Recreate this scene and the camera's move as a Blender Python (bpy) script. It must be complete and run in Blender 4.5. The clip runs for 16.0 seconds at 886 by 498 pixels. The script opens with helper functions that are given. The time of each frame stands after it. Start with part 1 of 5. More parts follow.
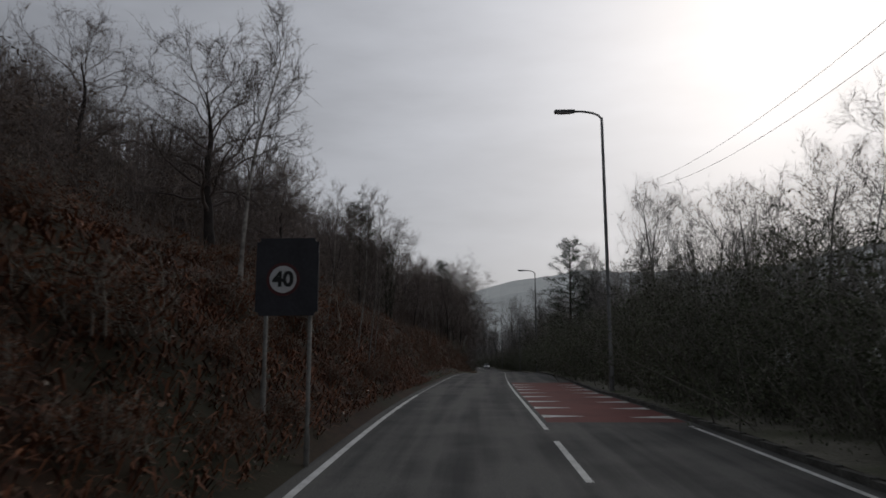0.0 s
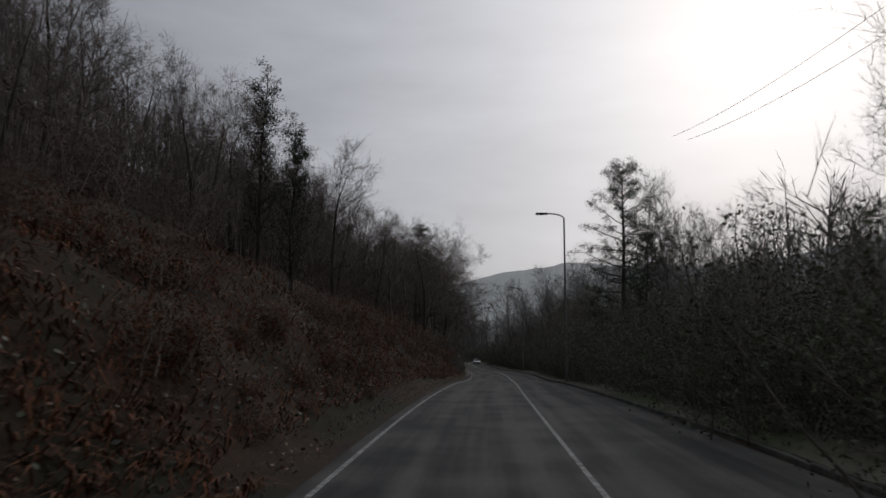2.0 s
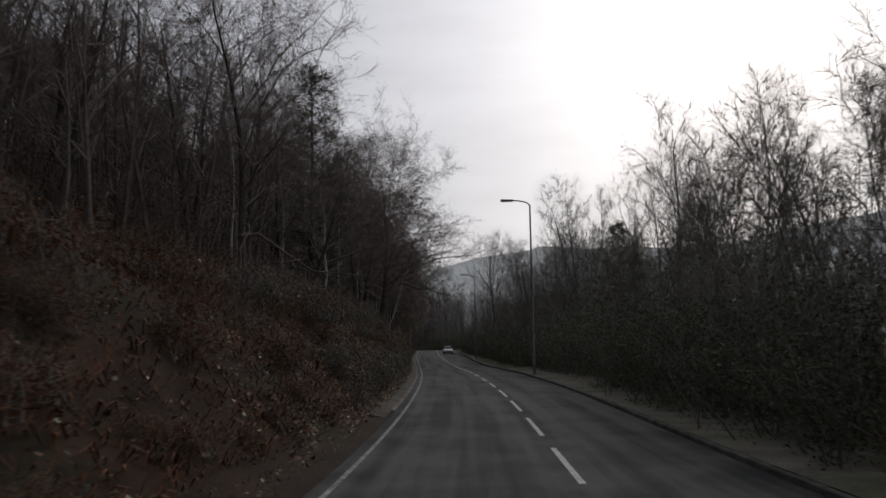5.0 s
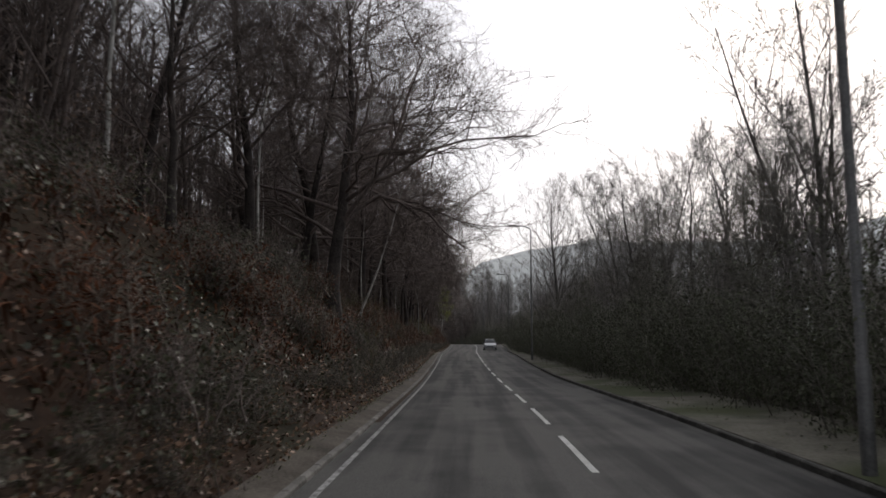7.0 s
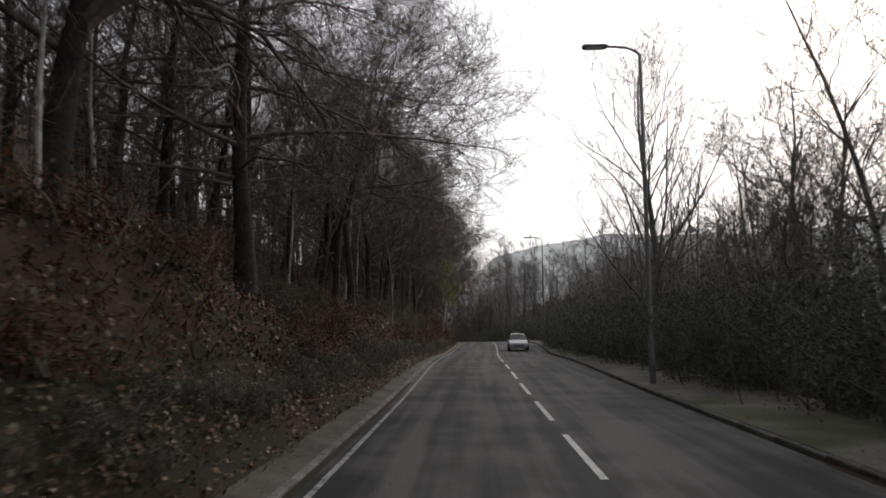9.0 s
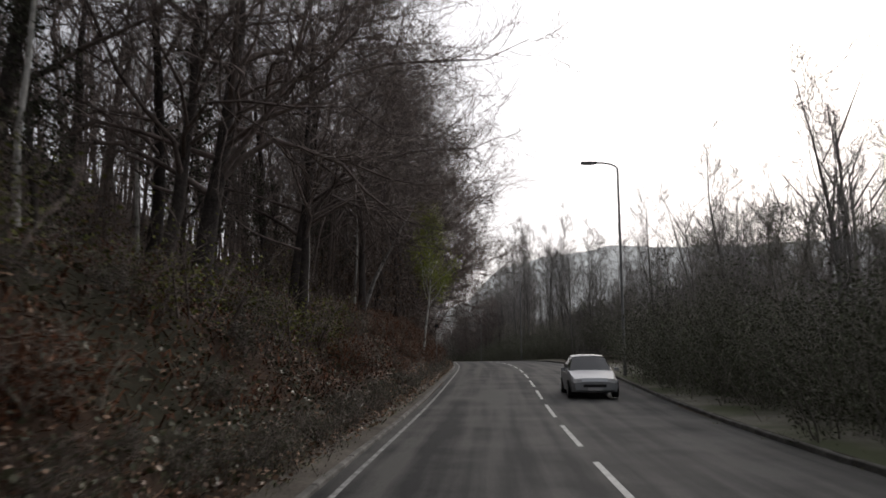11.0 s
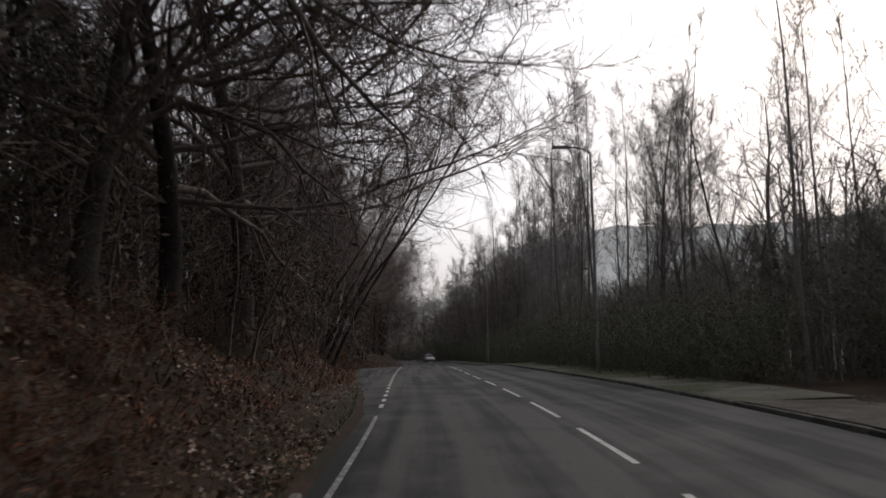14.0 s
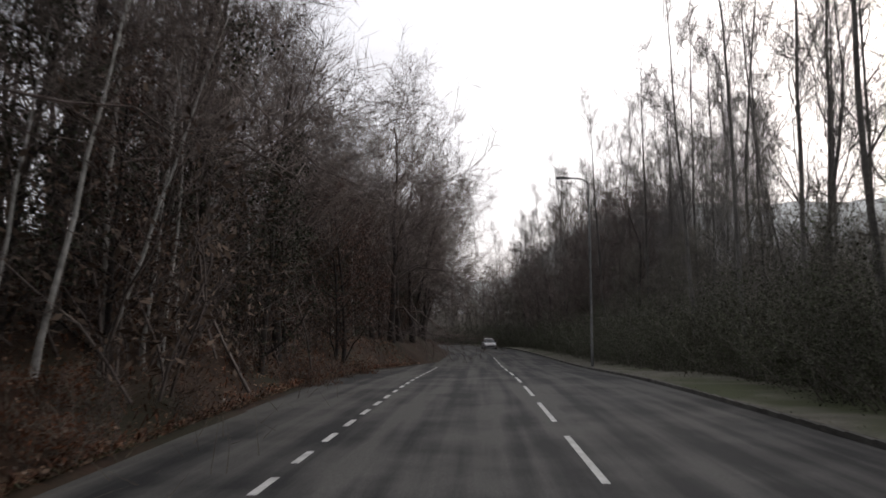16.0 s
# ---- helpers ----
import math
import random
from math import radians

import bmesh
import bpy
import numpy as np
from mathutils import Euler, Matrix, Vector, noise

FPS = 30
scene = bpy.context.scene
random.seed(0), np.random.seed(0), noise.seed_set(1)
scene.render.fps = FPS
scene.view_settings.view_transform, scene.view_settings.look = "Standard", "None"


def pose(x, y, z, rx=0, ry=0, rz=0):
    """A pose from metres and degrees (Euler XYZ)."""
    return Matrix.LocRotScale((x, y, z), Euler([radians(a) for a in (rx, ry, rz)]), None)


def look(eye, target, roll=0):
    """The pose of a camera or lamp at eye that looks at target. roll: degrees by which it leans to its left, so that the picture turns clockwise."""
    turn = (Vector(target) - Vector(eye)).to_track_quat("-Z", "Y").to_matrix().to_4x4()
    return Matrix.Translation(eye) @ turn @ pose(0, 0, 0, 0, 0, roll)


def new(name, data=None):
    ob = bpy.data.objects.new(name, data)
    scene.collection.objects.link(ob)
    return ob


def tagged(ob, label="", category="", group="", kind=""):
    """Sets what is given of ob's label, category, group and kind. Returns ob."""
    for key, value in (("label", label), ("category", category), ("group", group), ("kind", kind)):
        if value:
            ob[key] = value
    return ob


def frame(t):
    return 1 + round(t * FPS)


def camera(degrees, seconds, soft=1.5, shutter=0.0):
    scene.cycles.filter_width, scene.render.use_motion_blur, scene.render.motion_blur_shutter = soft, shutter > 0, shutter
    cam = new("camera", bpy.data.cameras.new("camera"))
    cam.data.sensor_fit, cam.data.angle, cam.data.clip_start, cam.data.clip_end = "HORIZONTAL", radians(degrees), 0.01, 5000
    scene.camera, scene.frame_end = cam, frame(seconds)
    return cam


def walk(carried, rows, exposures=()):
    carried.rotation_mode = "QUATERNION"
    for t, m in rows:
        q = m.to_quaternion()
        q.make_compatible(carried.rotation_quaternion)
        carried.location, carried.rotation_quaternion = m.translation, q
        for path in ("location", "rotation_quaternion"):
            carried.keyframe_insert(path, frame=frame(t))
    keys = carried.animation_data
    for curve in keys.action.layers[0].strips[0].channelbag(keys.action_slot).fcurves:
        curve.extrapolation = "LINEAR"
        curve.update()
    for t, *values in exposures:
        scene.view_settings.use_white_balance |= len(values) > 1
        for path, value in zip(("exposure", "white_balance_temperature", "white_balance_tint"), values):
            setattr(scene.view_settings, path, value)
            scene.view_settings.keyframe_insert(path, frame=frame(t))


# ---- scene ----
# ---------------------------------------------------------------- camera
cam = camera(62.4, 16.0, soft=1.6, shutter=0.12)
PATH = [
    (0.0, -1.647, 1.836, 1.946, 4.956, 9.182, 0.144),
    (0.5, -2.052, 9.936, 2.248, 4.997, 9.221, -0.519),
    (1.0, -2.355, 17.894, 2.524, 4.846, 8.623, 0.595),
    (1.5, -2.630, 26.026, 2.719, 4.718, 8.610, -0.349),
    (2.0, -3.033, 34.290, 2.856, 4.056, 8.518, -0.431),
    (2.5, -3.213, 42.624, 2.985, 3.399, 8.327, 0.066),
    (3.0, -3.336, 51.064, 3.120, 2.797, 8.137, 0.563),
    (3.5, -3.338, 59.652, 3.218, 2.364, 7.865, 1.701),
    (4.0, -3.264, 68.430, 3.252, 2.327, 7.596, 1.449),
    (4.6, -3.242, 79.174, 3.219, 2.061, 7.546, 1.132),
    (5.2, -3.254, 90.112, 3.059, 2.513, 7.435, 0.422),
    (5.8, -3.349, 101.117, 2.913, 3.458, 7.319, -0.318),
    (6.5, -3.633, 113.866, 2.956, 5.128, 7.253, -0.736),
    (7.0, -3.934, 122.897, 2.986, 5.824, 6.984, -0.164),
    (7.5, -4.482, 132.014, 2.992, 6.499, 6.460, 0.318),
    (8.0, -5.138, 141.064, 2.970, 6.656, 6.284, 1.256),
    (8.5, -5.850, 150.374, 2.886, 6.684, 6.616, 0.573),
    (9.0, -6.575, 159.822, 2.827, 6.899, 6.738, 0.469),
    (9.5, -7.377, 169.093, 2.864, 7.163, 7.115, -0.875),
    (10.0, -8.058, 178.415, 2.951, 7.216, 7.842, 0.461),
    (10.6, -9.058, 189.790, 3.118, 7.223, 7.782, 0.387),
    (11.2, -10.138, 201.366, 3.253, 7.150, 7.647, 0.221),
    (11.8, -11.101, 213.046, 3.206, 6.504, 7.507, 0.049),
    (12.5, -11.925, 226.591, 3.330, 6.278, 7.427, -0.049),
    (13.0, -12.657, 236.150, 3.544, 6.416, 7.216, 0.911),
    (13.5, -13.454, 245.687, 3.676, 6.642, 6.928, 1.832),
    (14.0, -14.500, 255.194, 3.749, 7.414, 6.443, 0.965),
    (14.5, -15.195, 264.534, 3.745, 9.489, 5.742, -0.521),
    (15.0, -16.359, 273.822, 3.672, 11.386, 5.322, -0.431),
    (15.5, -17.743, 283.035, 3.537, 12.226, 5.076, -0.582),
    (16.0, -19.307, 292.160, 3.340, 12.445, 4.870, 0.303),
]
walk(cam, [(r[0], pose(r[1], r[2], r[3], 90 + r[5], r[6], r[4])) for r in PATH],
     exposures=[(0, -.92, 6450, 10), (2.8, -.88, 6470, 11), (4.2, -.6, 6500, 11), (6.4, -.35, 6700, 12), (7.0, .16, 6700, 12), (9, .32, 6800, 12), (10.4, .34, 6800, 12), (12.5, .2, 6800, 13), (13.5, .05, 6800, 13), (14.5, .12, 6800, 13), (15.0, .24, 6800, 13), (15.5, .45, 6800, 13), (16, .5, 6800, 13)])

# ---------------------------------------------------------------- world, sun
SUN_AZ, SUN_EL = radians(22), radians(27)      # clockwise from +y, above the horizon
SUN_DIR = Vector((math.sin(SUN_AZ) * math.cos(SUN_EL), math.cos(SUN_AZ) * math.cos(SUN_EL), math.sin(SUN_EL)))


def make_world():
    w = bpy.data.worlds.new("overcast_sky")
    scene.world = w
    w.use_nodes = True
    nt = w.node_tree
    nt.nodes.clear()
    N, Lk = nt.nodes.new, nt.links.new
    out, bg = N("ShaderNodeOutputWorld"), N("ShaderNodeBackground")
    sky = N("ShaderNodeTexSky")
    sky.sky_type, sky.sun_disc = 'NISHITA', False
    sky.sun_elevation, sky.sun_rotation = SUN_EL, SUN_AZ
    sky.dust_density, sky.air_density = 4.0, 1.2
    dim = N("ShaderNodeVectorMath"); dim.operation = 'SCALE'; dim.inputs["Scale"].default_value = 0.09
    Lk(sky.outputs[0], dim.inputs[0])
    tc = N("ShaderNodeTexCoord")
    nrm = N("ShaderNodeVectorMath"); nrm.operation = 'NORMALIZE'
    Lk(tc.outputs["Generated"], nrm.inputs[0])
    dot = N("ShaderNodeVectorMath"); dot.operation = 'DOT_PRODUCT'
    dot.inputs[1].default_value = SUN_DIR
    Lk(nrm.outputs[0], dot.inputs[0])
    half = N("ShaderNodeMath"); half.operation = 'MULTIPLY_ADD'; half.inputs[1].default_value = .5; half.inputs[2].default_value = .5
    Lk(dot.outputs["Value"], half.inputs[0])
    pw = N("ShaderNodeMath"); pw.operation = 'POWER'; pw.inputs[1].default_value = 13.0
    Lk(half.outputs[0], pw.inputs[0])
    # layered cloud, stretched along the horizon
    mp = N("ShaderNodeMapping"); mp.inputs["Scale"].default_value = (1.6, 1.6, 6.0)
    Lk(nrm.outputs[0], mp.inputs[0])
    no = N("ShaderNodeTexNoise"); no.inputs["Scale"].default_value = 1.7; no.inputs["Detail"].default_value = 5; no.inputs["Roughness"].default_value = .55
    Lk(mp.outputs[0], no.inputs["Vector"])
    var = N("ShaderNodeMapRange"); var.inputs[1].default_value = .3; var.inputs[2].default_value = .75
    var.inputs[3].default_value = .38; var.inputs[4].default_value = .66
    Lk(no.outputs["Fac"], var.inputs[0])
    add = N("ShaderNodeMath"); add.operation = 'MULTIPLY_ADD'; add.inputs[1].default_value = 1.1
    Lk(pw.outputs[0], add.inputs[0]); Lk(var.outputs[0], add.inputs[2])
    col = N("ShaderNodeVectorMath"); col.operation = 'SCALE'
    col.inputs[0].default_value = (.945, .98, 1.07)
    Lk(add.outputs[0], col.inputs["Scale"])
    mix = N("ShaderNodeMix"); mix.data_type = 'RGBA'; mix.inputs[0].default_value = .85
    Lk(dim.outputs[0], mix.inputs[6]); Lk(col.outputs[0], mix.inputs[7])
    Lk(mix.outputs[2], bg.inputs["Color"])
    bg.inputs["Strength"].default_value = 1.0
    Lk(bg.outputs[0], out.inputs[0])


make_world()
sun = bpy.data.lights.new("sun", 'SUN')
sun.energy, sun.angle, sun.color = 0.45, radians(14), (1.0, .95, .88)
sun_ob = new("sun", sun)
sun_ob.matrix_world = look(SUN_DIR * 300, (0, 0, 0))

# ---------------------------------------------------------------- the road's line
STEP = 20.0
HEADING = [3.66, 2.99, 2.32, 1.21, 0.31, -0.53, 0.20, 2.50, 4.17, 4.78, 4.66, 4.32, 2.99, 3.60, 7.22, 10.16, 9.85, 9.62, 10.04, 10.30, 12.00, 17.00, 26.00, 36.00, 46.0, 54.0, 60.0]
LEVEL = [-0.627, -0.000, 0.702, 1.062, 1.340, 1.333, 1.039, 1.101, 1.096, 0.947, 1.084, 1.365, 1.336, 1.720, 1.877, 1.724, 1.298, 0.743, -0.167, -0.863, -1.497, -2.083, -2.639, -3.180]
LEVEL += [LEVEL[-1]] * 3
S_FIRST = -20.0


def glide(ys, x):
    u = max(0.0, min((x - S_FIRST) / STEP, len(ys) - 1.0001))
    i = int(u)
    v = u - i
    y = [2 * ys[0] - ys[1]] + ys + [2 * ys[-1] - ys[-2]]
    a, b, c, d = y[i:i + 4]
    return b + .5 * v * (c - a + v * (2 * a - 5 * b + 4 * c - d + v * (3 * (b - c) + d - a)))


def table(xs, ys):
    """Values along the road, from a few of them."""
    vals = np.interp(np.arange(-200, 601), xs, ys).tolist()

    def get(s):
        u = min(max(s + 200.0, 0.0), 799.0)
        i = int(u)
        return vals[i] + (vals[i + 1] - vals[i]) * (u - i)
    return get


S_MIN, S_MAX = -120, 520
_s = np.arange(S_MIN, S_MAX + 1, 1.0)
_h = np.array([radians(glide(HEADING, s)) for s in _s])
_z = np.array([glide(LEVEL, s) for s in _s])
_hm = (_h[1:] + _h[:-1]) / 2
_x = np.concatenate([[0], np.cumsum(-np.sin(_hm))])
_y = np.concatenate([[0], np.cumsum(np.cos(_hm))])
_x -= _x[-S_MIN]
_y -= _y[-S_MIN]


_rows = list(zip(_x.tolist(), _y.tolist(), _z.tolist(), _h.tolist()))


def road_at(s):
    u = min(max(s, S_MIN), S_MAX - .001) - S_MIN
    i = int(u)
    v = u - i
    x, y, z, a = (p + (q - p) * v for p, q in zip(_rows[i], _rows[i + 1]))
    over = s - S_MAX if s > S_MAX else s - S_MIN if s < S_MIN else 0.0
    return x - math.sin(a) * over, y + math.cos(a) * over, z, a


def at(s, l, dz=0.0):
    """Place at s metres along the road, l metres to the right of its centre line, dz over the carriageway."""
    x, y, z, a = road_at(s)
    return Vector((x + l * math.cos(a), y + l * math.sin(a), z + dz))


def heading(s):
    return road_at(s)[3]


lane_left = table([-20, 60, 140, 180, 220, 260, 300, 420], [3.76, 3.76, 3.62, 3.58, 3.84, 4.07, 4.15, 4.08])
kerb_right = table([-20, 25, 32, 50, 70, 83, 133, 165, 184, 205, 240, 260, 290, 420], [3.5, 3.45, 3.3, 3.6, 3.2, 3.0, 3.1, 3.2, 3.5, 3.9, 4.5, 4.7, 4.7, 4.7])
tarmac_left = table([-20, 264, 274, 284, 300, 318, 335, 350, 420], [.28, .28, .35, .95, 2.4, 3.2, 3.0, .4, .28])   # past the edge line; a lay-by at the end

toe = table([-20, 30, 45, 100, 120, 200, 235, 262, 280, 420], [.3, .3, .8, .9, .8, .8, .85, .85, .6, .6])
rise1 = table([-20, 30, 45, 70, 105, 125, 160, 185, 215, 240, 258, 275, 420], [1.15, 1.15, .95, .95, 1.1, 1.3, 1.3, 1.15, 1.1, 1.2, 1.1, .9, .7])
wide1 = table([-20, 30, 45, 70, 105, 125, 160, 185, 215, 240, 258, 275, 420], [2.6, 2.6, 3.2, 3.2, 3.0, 2.6, 2.5, 2.0, 2.1, 2.2, 2.2, 1.6, 1.5])
rise2 = table([-20, 30, 45, 80, 110, 160, 200, 240, 275, 420], [.42, .42, .50, .50, .42, .30, .36, .34, .26, .26])


rise3 = table([-20, 90, 110, 240, 275, 420], [.50, .50, .60, .60, .32, .25])


def ground_dz(s, l):
    """Height of the ground over the carriageway."""
    if l < 0:
        d = -l - lane_left(s) - tarmac_left(s)
        if d < 0:
            return -.07
        t, a1, w1, a2 = toe(s), rise1(s), wide1(s) * (1 + .3 * noise.noise((s * .13, 2.0, 0)) + .15 * noise.noise((s * .5, 7.0, 0))), rise2(s)
        if d < t:
            z = .02 + .10 * d / t
        elif d < t + w1:
            z = .12 + a1 * (d - t)
        else:
            # a terrace behind the bank, then the steep valley side, easing off far up
            z = .12 + a1 * w1 + a2 * (min(d, 13) - t - w1)
            if d > 13:
                z += rise3(s) * (min(d, 85) - 13)
            if d > 85:
                z += .05 * (min(d, 600) - 85)
        k = min(1.0, max(0.0, (d - .3) / 2))
        p = at(s, l)
        z += k * (.34 * noise.noise(p * .35) + .6 * noise.noise(p * .11) + .22 * noise.noise(p * .8) + .10 * noise.noise(p * 1.9))
        return z
    d = l - kerb_right(s)
    if d < 0:
        return -.07
    z = .03 + .03 * min(d, 3)
    if d > 30:
        z -= .15 * min(d - 30, 60)
    p = at(s, l)
    return z + min(1, d / 2) * .1 * noise.noise(p * .4)


def ground_at(s, l, sink=0.0):
    return at(s, l, ground_dz(s, l) - sink)


# ---------------------------------------------------------------- materials
def shader(name):
    m = bpy.data.materials.new(name)
    m.use_nodes = True
    nt = m.node_tree
    return m, nt, nt.nodes["Principled BSDF"]


def surface(name, dark, light, scale, rough=.9, grain=None, bump=.3, coords="Object", spread=0.0, metal=0.0, spec=.3, two=None):
    """A mottled material: two colours mixed by a coarse and a fine noise, with relief; spread varies it from object to object."""
    m, nt, bs = shader(name)
    N, Lk = nt.nodes.new, nt.links.new
    tc = N("ShaderNodeTexCoord")
    n1, n2 = N("ShaderNodeTexNoise"), N("ShaderNodeTexNoise")
    n1.inputs["Scale"].default_value, n1.inputs["Detail"].default_value = scale, 4
    n2.inputs["Scale"].default_value, n2.inputs["Detail"].default_value = grain or scale * 14, 3
    Lk(tc.outputs[coords], n1.inputs["Vector"]); Lk(tc.outputs[coords], n2.inputs["Vector"])
    ad = N("ShaderNodeMath"); ad.operation = 'MULTIPLY_ADD'; ad.inputs[1].default_value = .55
    sc = N("ShaderNodeMath"); sc.operation = 'MULTIPLY'; sc.inputs[1].default_value = .45
    Lk(n2.outputs["Fac"], sc.inputs[0]); Lk(n1.outputs["Fac"], ad.inputs[0]); Lk(sc.outputs[0], ad.inputs[2])
    mr = N("ShaderNodeMapRange"); mr.inputs[1].default_value, mr.inputs[2].default_value = .36, .66
    Lk(ad.outputs[0], mr.inputs[0])
    mx = N("ShaderNodeMix"); mx.data_type = 'RGBA'
    mx.inputs[6].default_value, mx.inputs[7].default_value = (*dark, 1), (*light, 1)
    Lk(mr.outputs[0], mx.inputs[0])
    last = mx.outputs[2]
    if two:
        n3 = N("ShaderNodeTexNoise"); n3.inputs["Scale"].default_value = scale * .3
        Lk(tc.outputs[coords], n3.inputs["Vector"])
        m3 = N("ShaderNodeMapRange"); m3.inputs[1].default_value, m3.inputs[2].default_value = .48, .62
        Lk(n3.outputs["Fac"], m3.inputs[0])
        mx3 = N("ShaderNodeMix"); mx3.data_type = 'RGBA'; mx3.inputs[7].default_value = (*two, 1)
        Lk(m3.outputs[0], mx3.inputs[0]); Lk(last, mx3.inputs[6])
        last = mx3.outputs[2]
    if spread:
        oi, hs = N("ShaderNodeObjectInfo"), N("ShaderNodeHueSaturation")
        r = N("ShaderNodeMapRange"); r.inputs[3].default_value, r.inputs[4].default_value = 1 - spread, 1 + spread
        Lk(oi.outputs["Random"], r.inputs[0]); Lk(r.outputs[0], hs.inputs["Value"]); Lk(last, hs.inputs["Color"])
        last = hs.outputs[0]
    Lk(last, bs.inputs["Base Color"])
    bs.inputs["Roughness"].default_value, bs.inputs["Metallic"].default_value = rough, metal
    bs.inputs["Specular IOR Level"].default_value = spec
    if bump:
        bp = N("ShaderNodeBump"); bp.inputs["Strength"].default_value = bump; bp.inputs["Distance"].default_value = .03
        Lk(ad.outputs[0], bp.inputs["Height"]); Lk(bp.outputs[0], bs.inputs["Normal"])
    return m


def islands(name, a, b, rough=.8):
    """For leaves and fronds: each piece takes its own shade between two colours."""
    m, nt, bs = shader(name)
    N, Lk = nt.nodes.new, nt.links.new
    g, mx = N("ShaderNodeNewGeometry"), N("ShaderNodeMix")
    mx.data_type = 'RGBA'
    mx.inputs[6].default_value, mx.inputs[7].default_value = (*a, 1), (*b, 1)
    Lk(g.outputs["Random Per Island"], mx.inputs[0])
    tc, n1 = N("ShaderNodeTexCoord"), N("ShaderNodeTexNoise")
    n1.inputs["Scale"].default_value = .6
    Lk(tc.outputs["Object"], n1.inputs["Vector"])
    hs, r = N("ShaderNodeHueSaturation"), N("ShaderNodeMapRange")
    r.inputs[1].default_value, r.inputs[2].default_value, r.inputs[3].default_value, r.inputs[4].default_value = .3, .7, .55, 1.4
    Lk(n1.outputs["Fac"], r.inputs[0]); Lk(r.outputs[0], hs.inputs["Value"]); Lk(mx.outputs[2], hs.inputs["Color"])
    Lk(hs.outputs[0], bs.inputs["Base Color"])
    bs.inputs["Roughness"].default_value = rough
    bs.inputs["Specular IOR Level"].default_value = .35
    return m


def asphalt_mat():
    """Worn asphalt: stone grain, polished wheel tracks along the road (u across, v along), stains and sealed cracks."""
    m, nt, bs = shader("asphalt")
    N, Lk = nt.nodes.new, nt.links.new
    uv = N("ShaderNodeUVMap"); uv.uv_map = "road"
    tc = N("ShaderNodeTexCoord")
    grain, blot, streak = N("ShaderNodeTexNoise"), N("ShaderNodeTexNoise"), N("ShaderNodeTexNoise")
    grain.inputs["Scale"].default_value, grain.inputs["Detail"].default_value = 38, 4
    blot.inputs["Scale"].default_value, blot.inputs["Detail"].default_value = .55, 6
    mp = N("ShaderNodeMapping"); mp.inputs["Scale"].default_value = (1.6, .05, 1)
    Lk(uv.outputs[0], mp.inputs[0]); Lk(mp.outputs[0], streak.inputs["Vector"])
    streak.inputs["Scale"].default_value, streak.inputs["Detail"].default_value = 1.0, 4
    Lk(tc.outputs["Object"], grain.inputs["Vector"]); Lk(tc.outputs["Object"], blot.inputs["Vector"])
    a = N("ShaderNodeMath"); a.operation = 'MULTIPLY_ADD'; a.inputs[1].default_value = .5
    Lk(blot.outputs["Fac"], a.inputs[0]); Lk(streak.outputs["Fac"], a.inputs[2])
    mr = N("ShaderNodeMapRange"); mr.inputs[1].default_value, mr.inputs[2].default_value = .62, .86
    Lk(a.outputs[0], mr.inputs[0])
    mx = N("ShaderNodeMix"); mx.data_type = 'RGBA'
    mx.inputs[6].default_value, mx.inputs[7].default_value = (.018, .019, .020, 1), (.098, .096, .090, 1)
    Lk(mr.outputs[0], mx.inputs[0])
    gr = N("ShaderNodeMapRange"); gr.inputs[1].default_value, gr.inputs[2].default_value, gr.inputs[3].default_value, gr.inputs[4].default_value = .3, .7, .7, 1.3
    Lk(grain.outputs["Fac"], gr.inputs[0])
    hs = N("ShaderNodeHueSaturation")
    Lk(gr.outputs[0], hs.inputs["Value"]); Lk(mx.outputs[2], hs.inputs["Color"])
    Lk(hs.outputs[0], bs.inputs["Base Color"])
    rr = N("ShaderNodeMapRange"); rr.inputs[3].default_value, rr.inputs[4].default_value = .72, .95
    Lk(streak.outputs["Fac"], rr.inputs[0]); Lk(rr.outputs[0], bs.inputs["Roughness"])
    bs.inputs["Specular IOR Level"].default_value = .22
    bp = N("ShaderNodeBump"); bp.inputs["Strength"].default_value = .4; bp.inputs["Distance"].default_value = .01
    Lk(grain.outputs["Fac"], bp.inputs["Height"]); Lk(bp.outputs[0], bs.inputs["Normal"])
    return m


def haze_glow_mat(name, colour, glow, strength):
    """Far hillside; an even pale emission in the material stands in for haze."""
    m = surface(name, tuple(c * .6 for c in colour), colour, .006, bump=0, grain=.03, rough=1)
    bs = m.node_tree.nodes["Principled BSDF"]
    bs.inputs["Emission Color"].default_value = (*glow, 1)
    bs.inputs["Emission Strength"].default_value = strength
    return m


M_ASPHALT = asphalt_mat()
M_RED = surface("red_surfacing", (.12, .035, .03), (.19, .055, .045), .7, .85, 40, .3)
M_PAINT = surface("road_paint", (.42, .42, .40), (.72, .72, .70), 3.0, .7, 30, .2)
M_WORN = surface("worn_road_paint", (.07, .07, .068), (.50, .50, .48), 5.0, .8, 22, .2)
M_DARKKERB = surface("dirty_kerb_concrete", (.045, .043, .038), (.15, .145, .13), 1.2, .9, 25, .4, spread=.3)
M_KERB = surface("kerb_concrete", (.10, .095, .085), (.24, .23, .21), 1.2, .9, 25, .4, spread=.25)
M_SOIL = surface("leaf_litter_soil", (.018, .010, .006), (.060, .034, .020), .8, 1, 12, .8, two=(.026, .023, .012))
M_VERGE = surface("verge_turf", (.085, .080, .062), (.21, .198, .16), .9, 1, 14, .6, two=(.065, .075, .036))
